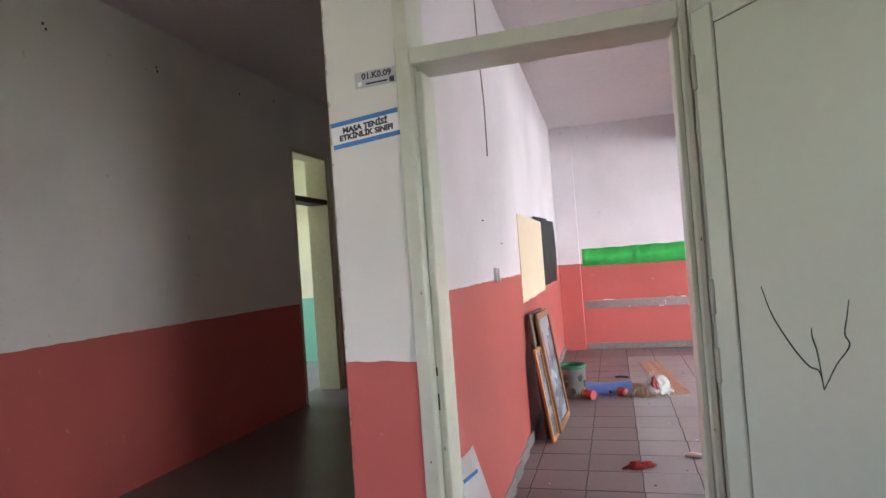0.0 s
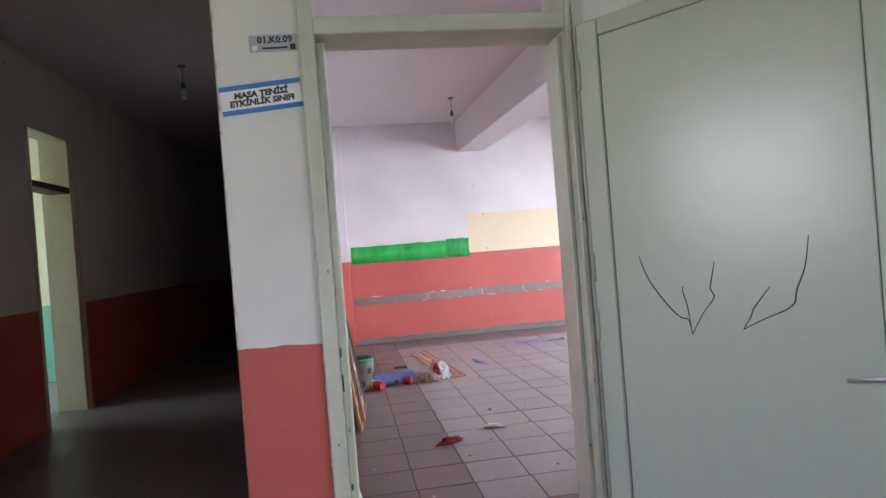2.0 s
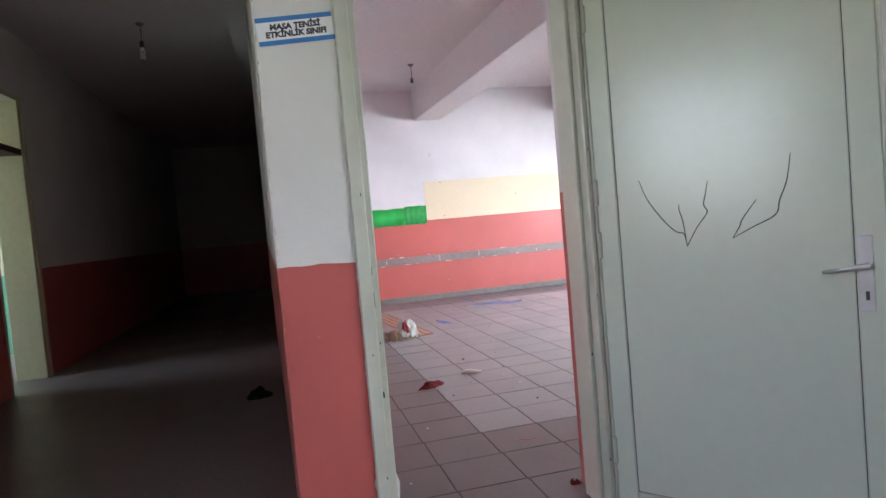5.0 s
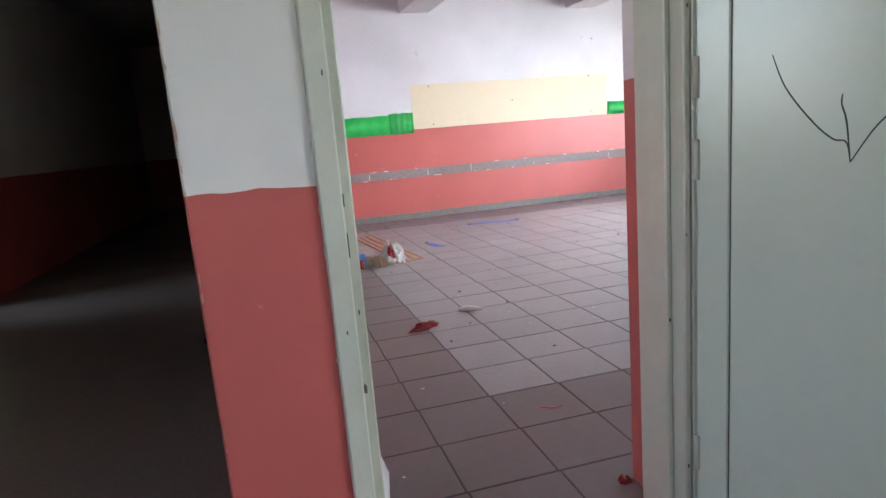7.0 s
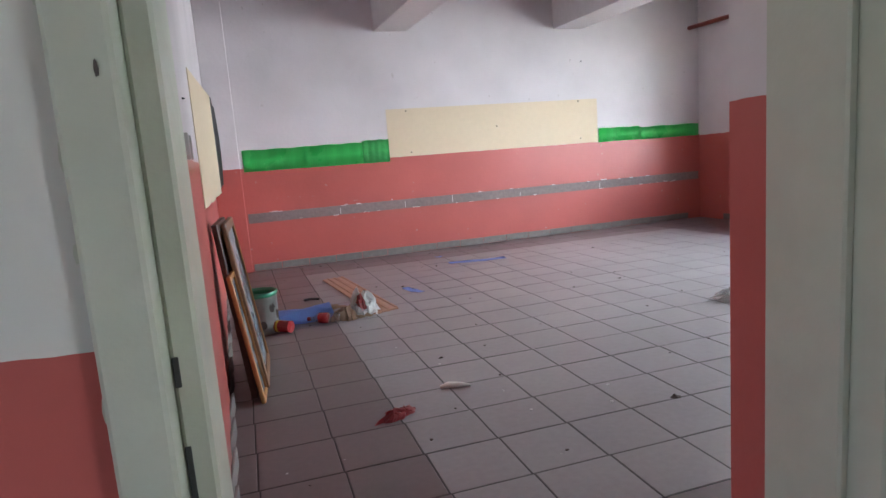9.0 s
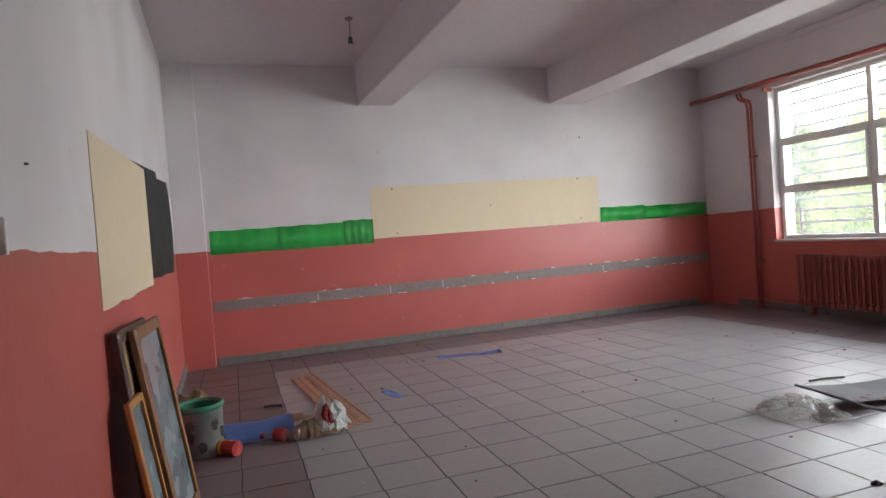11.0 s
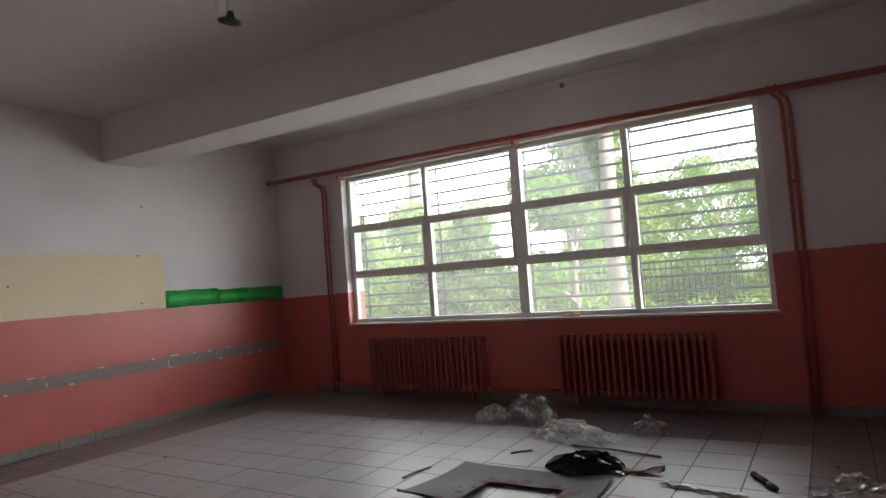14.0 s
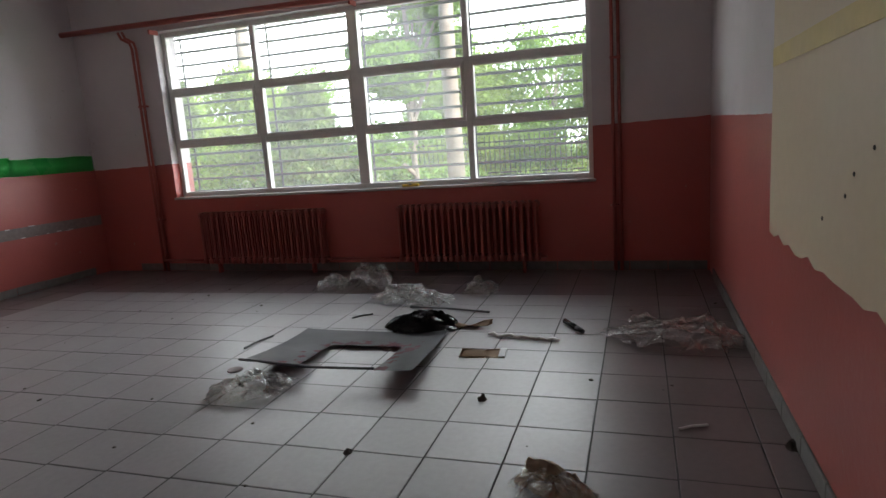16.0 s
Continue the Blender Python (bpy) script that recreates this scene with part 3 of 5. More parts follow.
def cream_doorway():
    f = tagged(thing("door_frame", pose(0, 0, 0), "cream painted door frame across the corridor", "door frame"), kind="structure")
    part("jamb", box(HX0 - 0.26, C0, 0, HX0 + 0.012, C0 + 0.035, CTOP, 0.003), M_CREAM, f)
    part("jamb", box(HX0 - 0.26, C1 - 0.07, 0, HX0 + 0.012, C1, CTOP, 0.003), M_CREAM, f)
    part("transom_bar", box(HX0 - 0.2, C0 + 0.035, 2.19, HX0 + 0.01, C1 - 0.07, 2.25, 0.003), M_DARK_WOOD, f)
    part("head", box(HX0 - 0.2, C0 + 0.035, CTOP - 0.05, HX0 + 0.01, C1 - 0.07, CTOP, 0.003), M_CREAM, f)
    part("architrave", box(HX0 + 0.001, C1 + 0.001, 0, HX0 + 0.02, C1 + 0.06, CTOP, 0.003), M_CREAM, f)


cream_doorway()


# ---- window: reveal, sill, sashes, bars ----
def window():
    w = tagged(thing("window_1", pose(XW + 0.14, 0, 0), "white plastic window of twelve panes behind bars", "window"), kind="structure")
    y0, y1, z0, z1 = WY0, WY1, WZ0 + 0.02, WZ1
    cols = [y0 + (y1 - y0) * k / 4 for k in range(5)]
    rows = [z0, 1.445, 2.05, z1]
    t = 0.035
    for a, b in ((y0, y0 + 0.05), (y1 - 0.05, y1)):
        part("frame_post", box(-0.03, a, z0, 0.04, b, z1, 0.004), M_PVC, w)
    part("frame_head", box(-0.03, y0 + 0.05, z1 - 0.05, 0.04, y1 - 0.05, z1, 0.004), M_PVC, w)
    part("frame_sill", box(-0.03, y0 + 0.05, z0, 0.04, y1 - 0.05, z0 + 0.05, 0.004), M_PVC, w)
    for k, y in enumerate(cols[1:-1]):
        h = 0.055 if k == 1 else 0.03
        part("mullion", box(-0.034, y - h, z0 + 0.05, 0.044, y + h, z1 - 0.05, 0.004), M_PVC, w)
    for j, z in enumerate(rows[1:-1]):
        for k in range(4):
            a = cols[k] + (0.05 if k == 0 else 0.055 if k == 2 else 0.03)
            b = cols[k + 1] - (0.05 if k == 3 else 0.055 if k == 1 else 0.03)
            part("transom", box(-0.032, a, z - 0.03, 0.042, b, z + 0.03, 0.004), M_PVC, w)
    for j in range(3):
        for k in range(4):
            a = cols[k] + (0.05 if k == 0 else 0.055 if k == 2 else 0.03)
            b = cols[k + 1] - (0.05 if k == 3 else 0.055 if k == 1 else 0.03)
            c = rows[j] + (0.05 if j == 0 else 0.03)
            d = rows[j + 1] - (0.05 if j == 2 else 0.03)
            if j == 1:
                s = bmesh.new()
                for q in ((a, c, a + t, d), (b - t, c, b, d), (a + t, c, b - t, c + t), (a + t, d - t, b - t, d)):
                    box(-0.045, q[0], q[1], 0.02, q[2], q[3], 0.004, bm=s)
                sash = part("sash", s, M_PVC, w)
                part("handle", box(-0.07, (a + b) / 2 - 0.05, d - 0.03, -0.046, (a + b) / 2 + 0.05, d - 0.012, 0.004), M_PVC, sash)
                a, b, c, d = a + t, b - t, c + t, d - t
            g = part("pane", box(0.0, a - 0.004, c - 0.004, 0.005, b + 0.004, d + 0.004), M_BLOOM_GLASS, w)
            g.visible_shadow = False
    sill = part("window_sill", box(-0.165, y0 - 0.02, WZ0 - 0.004, 0.0, y1 + 0.02, WZ0 + 0.022, 0.005), M_SILL, w, "worn stone sill")
    return w


window()


def bars():
    g = thing("window_bars", pose(XW + 0.36, 0, 0), "grey horizontal steel security bars outside the window", "window bars")
    n = 13
    for k in range(n):
        z = WZ0 + 0.06 + (WZ1 - WZ0 - 0.1) * k / (n - 1)
        part("bar", tube([(0, WY0 - 0.05, z), (0, WY1 + 0.05, z)], 0.0155, 6), M_BARS, g)
    for k in range(5):
        y = WY0 + 0.03 + (WY1 - WY0 - 0.06) * k / 4
        part("upright", box(0.009, y - 0.012, WZ0 - 0.0, 0.017, y + 0.012, WZ1 + 0.0), M_BARS, g)


bars()


# ---- radiators and pipes ----
def radiator(y0, y1, z0, z1):
    n = 22
    w = (y1 - y0) / n
    r = thing("radiator", pose(XW - 0.1, y0, 0), "red-brown painted cast iron column radiator", "radiator", "radiators under the window")
    bm = bmesh.new()
    for dx in (-0.05, 0.05):
        tube([(dx, w / 2, z0 + 0.05), (dx, w / 2, z1 - 0.05)], 0.017, 8, bm=bm)
    box(-0.072, w * 0.1, z0, 0.072, w * 0.9, z0 + 0.065, 0.012, bm=bm)
    box(-0.072, w * 0.1, z1 - 0.065, 0.072, w * 0.9, z1, 0.014, bm=bm, seg=2)
    tube([(0, w / 2, z0 + 0.05), (0, w / 2, z1 - 0.05)], 0.014, 6, bm=bm)
    me = mesh_of(bm, M_RAD)
    for k in range(n):
        part("section", me, None, r, m=pose(0, k * w, 0))
    for z in (z0 + 0.035, z1 - 0.035):
        part("manifold", tube([(0, 0.005, z), (0, y1 - y0 - 0.005, z)], 0.022, 8), M_RAD, r)
    for y in (w * 2.5, y1 - y0 - w * 2.5):
        part("foot", box(-0.03, y - 0.012, 0, 0.03, y + 0.012, z0 + 0.02, 0.003), M_RAD, r)
    part("valve", tube([(0, -0.05, z0 + 0.035), (0, 0.01, z0 + 0.035)], 0.014, 8), M_PIPE, r)
    return r


radiator(6.02, 7.57, 0.11, 0.69)
radiator(3.76, 5.19, 0.12, 0.69)


def pipes():
    p = thing("heating_pipe", pose(0, 0, 0), "red painted heating pipe above the window", "pipe")
    part("main", tube([(XW - 0.16, YF - 0.004, 2.765), (XW - 0.12, 5.5, 2.715), (XW - 0.12, YD1 + 0.002, 2.655)], 0.03, 12), M_PIPE, p, smooth=True)
    for y in (7.9, 5.5, 3.3):
        part("bracket", box(XW - 0.125, y - 0.012, 2.65, XW + 0.005, y + 0.012, 2.695, 0.002), M_PIPE, p)
    for y, s in ((8.23, 1), (3.085, 1)):
        q = thing("riser_pipe", pose(0, 0, 0), "pair of red painted riser pipes beside the window", "pipe", "riser pipes")
        for k in (0, 1):
            yy = y - 0.055 * k
            part("tube", tube([(XW - 0.12, yy + 0.09, 2.71), (XW - 0.115, yy + 0.06, 2.64), (XW - 0.05, yy + 0.015, 2.60), (XW - 0.045, yy, 2.53), (XW - 0.045, yy, 1.2), (XW - 0.045, yy, 0.01)], 0.016, 8), M_PIPE, q, smooth=True)
        for z in (0.6, 1.9):
            part("clip", box(XW - 0.062, y - 0.075, z, XW + 0.002, y + 0.02, z + 0.02, 0.002), M_PIPE, q)
    for y0, y1, z in ((7.57, 8.23, 0.145), (5.19, 6.02, 0.15)):
        q = thing("feed_pipe", pose(0, 0, 0), "thin red feed pipe low on the wall", "pipe", "feed pipes")
        part("tube", tube([(XW - 0.1, y0 - 0.01, z), (XW - 0.1, y1 - 0.06, z)], 0.012, 8), M_PIPE, q, smooth=True)


pipes()


def paint_chips(name, side, x0, size, seed, mat, label):
    """Ragged paint along the seam between frame and wall."""
    rg = random.Random(seed)
    bm = bmesh.new()
    z = 0.05
    while z < 2.7:
        h = rg.uniform(0.008, 0.05)
        w_ = rg.uniform(0.0015, 0.005) if rg.random() < 0.85 else rg.uniform(0.005, 0.009)
        w_ *= size
        n = 7
        c = [(w_ * math.cos(k * math.tau / n) * rg.uniform(0.6, 1), h * 0.5 * math.sin(k * math.tau / n) * rg.uniform(0.7, 1)) for k in range(n)]
        lo = [bm.verts.new((x0 + a * side, YD0 - 0.0045, z + b)) for a, b in c]
        hi = [bm.verts.new((x0 + a * side, YD0 - 0.0075, z + b)) for a, b in c]
        bm.faces.new(lo), bm.faces.new(hi)
        for i in range(n):
            bm.faces.new((lo[i], lo[i - 1], hi[i - 1], hi[i]))
        z += h * rg.uniform(1.2, 5.5)
    tagged(part(name, bm, mat), label, "paint", "", "stuff")


paint_chips("paint_chips", -1, -0.6, 1.0, 11, M_FRAME, "ragged grey-green paint along the frame edge")
paint_chips("paint_chips", 1, CX0 + 0.001, 0.4, 13, M_BROWN_PAPER, "chipped plaster along the pier corner")


# ---- far wall dressing ----
def flat_on_far(name, x0, x1, z0, z1, thick, mat, label, cat):
    b = box(x0, YF - thick, z0, x1, YF - 0.0005, z1)
    return tagged(part(name, b, mat), label, cat)


tagged(flat_on_far("paint_patch", 1.26, 4.275, ROOM_STRIP, 1.84, 0.004, M_BEIGE, "beige patch of old paint where a board hung", "paint patch"), kind="structure")
tagged(flat_on_far("bared_strip", -0.53, XW - 0.03, 0.585, 0.70, 0.006, M_RAIL, "grey strip of bared plaster along the wall", "wall strip"), kind="structure")


def green_sheet(x0, x1, z0, z1, seed, mat, label):
    bm = bmesh.new()
    n = 16
    g = []
    for i in range(n + 1):
        x = x0 + (x1 - x0) * i / n
        wav = 0.006 + 0.004 * math.sin(i * 1.7 + seed) + 0.003 * math.sin(i * 0.6 + seed * 2)
        g.append([bm.verts.new((x, YF - wav - (0.004 if j else 0), z0 + (z1 - z0) * j / 2 + (0.004 * math.sin(i * 0.9 + seed) if j == 2 else 0))) for j in range(3)])
    for i in range(n):
        for j in range(2):
            bm.faces.new((g[i][j], g[i + 1][j], g[i + 1][j + 1], g[i][j + 1]))
    bmesh.ops.solidify(bm, geom=bm.faces[:], thickness=0.0015)
    tagged(part("paper_sheet", bm, mat, smooth=True), label, "paper", "green paper strips")


for k, (a, b, z0, z1) in enumerate(((-0.515, 0.215, 1.2, 1.452), (0.21, 0.925, 1.196, 1.456), (0.92, 1.262, 1.194, 1.476), (4.285, 4.96, 1.236, 1.425), (4.955, XW - 0.02, 1.232, 1.408))):
    green_sheet(a, b, z0, z1, k * 2.3, M_GREEN_FOIL if k == 2 else M_GREEN, "shiny green foil sheet pinned to the wall" if k == 2 else "glossy green paper strip pinned to the wall")

# skirting tiles along the far wall and the window wall
sk = tagged(new("baseboard"), "grey skirting tiles with open joints", "skirting", "", "structure")
bm = box(0, 0, 0, 0.326, 0.012, 0.085, 0.003)
sk_mesh = mesh_of(bm, M_BASE)
for k in range(19):
    part("skirting_tile", sk_mesh, None, sk, m=pose(-0.53 + k * 0.332, YF - 0.0125, 0.004 + 0.002 * math.sin(k * 2.1)))
for k in range(19):
    part("skirting_tile", sk_mesh, None, sk, m=pose(XW - 0.0005, YD1 + 0.02 + k * 0.332, 0.004, 0, 0, 90))
for k in range(20):
    y = YD1 + 0.06 + k * 0.332
    part("skirting_tile", sk_mesh, None, sk, m=pose(left_x(y) + 0.0005, y + 0.32, 0.004, 0, 0, -92.2))
for k in range(16):
    part("skirting_tile", sk_mesh, None, sk, m=pose(0.36 + (k + 1) * 0.332, YD1 + 0.0125, 0.004, 0, 0, 180))


# ---- floor: tiles in a light field with a dark border ----
T, TX0, TY0 = 0.332, 0.11, 3.077
floor = tagged(new("floor"), "lilac-grey floor tiles, a light field inside a dark border", "floor", "", "structure")
part("joint_bed", box(-0.98, YD0 + 0.12, -0.12, XW + 0.2, YF + 0.02, -0.002), M_SCREED, floor, "dark grey joints")


def tile_mesh(w, d, mat):
    return mesh_of(box(-w / 2, -d / 2, -0.006, w / 2, d / 2, 0.0, 0.0015), mat)


tile_full = {True: tile_mesh(T - 0.007, T - 0.007, M_TILE_LIGHT), False: tile_mesh(T - 0.007, T - 0.007, M_TILE_DARK)}
cells = []
for i in range(-4, 19):
    for j in range(-3, 19):
        x0, x1 = max(TX0 + i * T, -0.86), min(TX0 + (i + 1) * T, XW + 0.15)
        y0, y1 = max(TY0 + j * T, YD0 + 0.12), min(TY0 + (j + 1) * T, YF + 0.01)
        if x1 - x0 > 0.02 and y1 - y0 > 0.02:
            cells.append((math.hypot((x0 + x1) / 2 - 1.4, (y0 + y1) / 2 - 4.0), x0, y0, x1, y1, 0 <= i < 15 and 0 <= j < 16))
cells.sort()
rest = {True: bmesh.new(), False: bmesh.new()}
rng = random.Random(5)
for k, (_, x0, y0, x1, y1, light) in enumerate(cells):
    tilt = 0.0006 * rng.uniform(-1, 1)
    if k < 300:
        full = x1 - x0 > T - 0.002 and y1 - y0 > T - 0.002
        me = tile_full[light] if full else tile_mesh(x1 - x0 - 0.007, y1 - y0 - 0.007, M_TILE_LIGHT if light else M_TILE_DARK)
        part("tile", me, None, floor, m=pose((x0 + x1) / 2 - 0.02 * (y0 - TY0), (y0 + y1) / 2, tilt, rng.uniform(-.12, .12), rng.uniform(-.12, .12), 0))
    else:
        sh = -0.02 * (y0 - TY0)
        box(x0 + sh + 0.0035, y0 + 0.0035, -0.006, x1 + sh - 0.0035, y1 - 0.0035, tilt, bm=rest[light])
for light, b in rest.items():
    tagged(part("tile_rest", b, M_TILE_LIGHT if light else M_TILE_DARK, floor), kind="stuff")


# ---- pier signs and notice ----
def pier_sign():
    m = pose(-0.730, YD0 - 0.006, 1.889, 90) @ pose(0, 0, 0, 0, 0, 5.6)
    s = thing("sign", m, "white laminated room sign with blue bands on the pier", "sign")
    part("board", box(-0.128, -0.047, -0.001, 0.128, 0.047, 0.001, 0.0005), M_PAPER, s)
    for y0, y1 in ((-0.047, -0.031), (0.031, 0.047)):
        part("band", box(-0.1282, y0, -0.0005, 0.1282, y1, 0.0016), M_BLUE_PRINT, s, "blue printed band")
    lettering("wording", "MASA TENİSİ", 0.026, M_INK, s, pose(0.0, 0.012, 0.0014), squash=1.08, shear=0.1, bold=0.0014)
    lettering("wording", "ETKİNLİK SINIFI", 0.026, M_INK, s, pose(0.0, -0.013, 0.0014), squash=1.08, shear=0.1, bold=0.0014)


def room_plate():
    m = pose(-0.679, YD0 - 0.006, 2.062, 90) @ pose(0, 0, 0, 0, 0, 1.5)
    s = thing("number_plate", m, "small grey room number plate on the pier", "sign")
    part("board", box(-0.077, -0.028, -0.001, 0.077, 0.028, 0.001, 0.0005), M_GREY_PLATE, s)
    lettering("wording", "01.K0.09", 0.031, M_INK, s, pose(0.005, 0.010, 0.0014), bold=0.0009)
    part("small_print", box(-0.036, -0.019, 0.001, 0.044, -0.013, 0.0014), M_INK, s)
    part("code_mark", box(0.051, -0.024, 0.001, 0.069, -0.005, 0.0014), M_INK, s)
    part("emblem", box(-0.068, -0.021, 0.001, -0.052, -0.006, 0.0014), M_PAPER, s)


def notice():
    m = pose(1.655, YD0 - 0.008, 0.982, 90)
    s = thing("notice", m, "white notice board with dark red lettering on the hall wall", "notice")
    part("board", box(-0.13, -0.25, -0.003, 0.13, 0.25, 0.002, 0.001), M_PAPER, s)
    for k, t in enumerate(("ÖĞRENCİLERİMİZ", "Okulunu korur", "Derslerine çalışır", "Okulu temiz tutar", "Başkalarına iyi", "örnek olma", "çabası içindedirler")):
        lettering("wording", t, 0.042 if k else 0.036, M_RED_PRINT, s, pose(0, 0.205 - 0.066 * k, 0.0026), squash=0.68, bold=0.0011)


pier_sign()
room_plate()
notice()


# ---- marks and pieces on the classroom walls ----
def on_left(y, z, out=0.0):
    """A pose on the corridor-side wall, x along the wall into the room, facing the room."""
    return pose(left_x(y) + out, y, z, 90, 0, 87.8)


def wall_patch_left():
    bm = bmesh.new()
    rng = random.Random(3)
    pts = [(0, 0.0), (0, 0.70)] + [(1.06 * k / 6, 0.70 - 0.004 * k) for k in range(1, 7)] + [(1.06 * k / 10, 0.04 * k / 10 + rng.uniform(-.008, .008)) for k in range(10, 0, -1)]
    lo = [bm.verts.new((x, z, 0.0005)) for x, z in pts]
    hi = [bm.verts.new((x, z, 0.004)) for x, z in pts]
    bm.faces.new(lo), bm.faces.new(hi)
    for i in range(len(pts)):
        bm.faces.new((lo[i], lo[i - 1], hi[i - 1], hi[i]))
    ob = tagged(part("paint_patch", bm, M_BEIGE, m=on_left(4.76, 1.045)), "beige patch of old paint on the side wall", "paint patch", "", "structure")


wall_patch_left()


def wall_patch_door():
    """Bare beige area on the inner face of the door wall, with a torn lower edge."""
    bm = bmesh.new()
    rng = random.Random(8)
    pts = [(3.42, 1.90), (3.42, 0.766)] + [(3.42 - 0.1 * k, 0.766 + rng.uniform(-0.018, 0.018)) for k in range(1, 20)] + [(1.4, 1.90)]
    lo = [bm.verts.new((x, YD1 + 0.0005, z)) for x, z in pts]
    hi = [bm.verts.new((x, YD1 + 0.004, z)) for x, z in pts]
    bm.faces.new(lo), bm.faces.new(hi)
    for i in range(len(pts)):
        bm.faces.new((lo[i], lo[i - 1], hi[i - 1], hi[i]))
    tagged(part("paint_patch", bm, M_BEIGE), "large bare beige patch with torn lower edge", "paint patch", "", "structure")
    tagged(part("paint_patch", box(1.4, YD1 + 0.004, 1.52, 3.415, YD1 + 0.0065, 1.60), M_YELLOW_FADED), "faded yellow band across the beige patch", "paint patch", "", "structure")
    for x, z in ((2.25, 1.12), (2.32, 1.05), (2.1, 1.2), (2.55, 0.95)):
        tagged(part("plaster_hole", lathe([(0.008, 0), (0.006, 0.003)], 7), M_DIRT, m=pose(x, YD1 + 0.004, z, -90)), "small broken plaster hole in the wall", "wall mark", "plaster holes", "structure")


M_YELLOW_FADED = material("faded_yellow_paint", (0.66, 0.52, 0.22), 0.7, vary=0.08)
wall_patch_door()


def black_panel(y, w, bow, label):
    bm = bmesh.new()
    n = 10
    g = []
    for i in range(3):
        g.append([bm.verts.new((w * i / 2, 0.68 * j / n, 0.012 + bow * i / 2 + 0.012 * math.sin(math.pi * j / n))) for j in range(n + 1)])
    for i in range(2):
        for j in range(n):
            bm.faces.new((g[i][j], g[i + 1][j], g[i + 1][j + 1], g[i][j + 1]))
    bmesh.ops.solidify(bm, geom=bm.faces[:], thickness=0.01)
    ob = part("board", bm, M_BLACKBOARD, m=on_left(y, 1.105), smooth=False)
    tagged(ob, label, "board", "black boards")


black_panel(5.84, 0.62, 0.03, "warped narrow black board on the side wall")
black_panel(6.48, 0.66, 0.04, "warped narrow black board beside its twin")


def switch_box():
    s = thing("switch_box", on_left(3.55, 1.27), "broken white switch box on the side wall", "switch")
    part("plate", box(0, 0, 0, 0.012, 0.085, 0.02, 0.002), M_WHITE_PLASTIC, s)
    part("plate", box(0.07, 0.0, 0, 0.082, 0.08, 0.02, 0.002), M_WHITE_PLASTIC, s)
    part("backing", box(0.012, 0.035, 0, 0.07, 0.05, 0.008, 0.001), M_CARD, s)


switch_box()
w = on_left(3.6, 2.02, 0.006)
tagged(part("cable", tube([w @ Vector((0, 0, 0)), w @ Vector((0.0, 0.3, 0.004)), w @ Vector((-0.03, 0.6, 0)), w @ Vector((-0.05, 0.9, 0.003)), w @ Vector((-0.06, 1.21, 0))], 0.004, 6), M_RAIL), "thin grey cable run down the side wall", "cable")
tagged(part("cable", tube([(XW - 0.006, 8.12, 3.19), (XW - 0.007, 7.2, 3.165), (XW - 0.006, 6.0, 3.15), (XW - 0.008, 5.0, 3.165), (XW - 0.006, 3.2, 3.12), (XW - 0.006, YD1 + 0.01, 3.11)], 0.005, 6), M_CEIL), "grey cable run under the ceiling above the window", "cable")
tagged(part("cable_clip", box(XW - 0.022, 4.94, 3.14, XW - 0.001, 4.98, 3.19, 0.004), M_RAIL), "small grey clip holding the cable", "cable clip")
for y, z in ((2.99, 3.05), (2.97, 3.08), (3.94, 3.05), (3.93, 3.08), (5.0, 3.13), (5.59, 3.2)):
    tagged(part("plaster_hole", lathe([(0.011, 0), (0.008, 0.003)], 7), M_DIRT, m=pose(HX0 + 0.0005, y, z, 0, 90)), "small broken plaster hole in the wall", "wall mark", "plaster holes", "structure")
rng = random.Random(4)
for y, z in ((3.3, 1.62), (3.9, 1.50), (4.85, 1.66), (5.7, 1.68)):
    tagged(part("nail", lathe([(0.004, 0), (0.004, 0.003), (0.002, 0.01)], 7), M_STEEL, m=on_left(y, z, 0.001)), "small rusty nail stuck in the wall", "nail", "wall nails")
for x, z in ((1.52, 1.81), (3.98, 1.82), (1.55, 1.29), (4.0, 1.31), (2.75, 1.55), (4.05, 2.35)):
    tagged(part("nail", lathe([(0.010, 0), (0.009, 0.004), (0.004, 0.014)], 7), M_STEEL, m=pose(x, YF - 0.004, z, 90)), "small rusty nail stuck in the wall", "nail", "wall nails")
# flakes of white plaster along the bared strip
bm = bmesh.new()
for k in range(38):
    x = rng.uniform(-0.4, XW - 0.3)
    z = rng.choice((0.587, 0.698)) + rng.uniform(-0.006, 0.006)
    w_, h_ = rng.uniform(0.01, 0.07), rng.uniform(0.003, 0.012)
    box(x, YF - 0.0085, z, x + w_, YF - 0.0045, z + h_, bm=bm)
for k in range(5):
    x = rng.uniform(0.4, XW - 0.6)
    box(x, YF - 0.0085, 0.60, x + 0.006, YF - 0.0045, 0.60 + rng.uniform(0.04, 0.1), bm=bm)
tagged(part("plaster_flakes", bm, M_CEIL), "white plaster flakes along the bared strip", "plaster", "", "stuff")


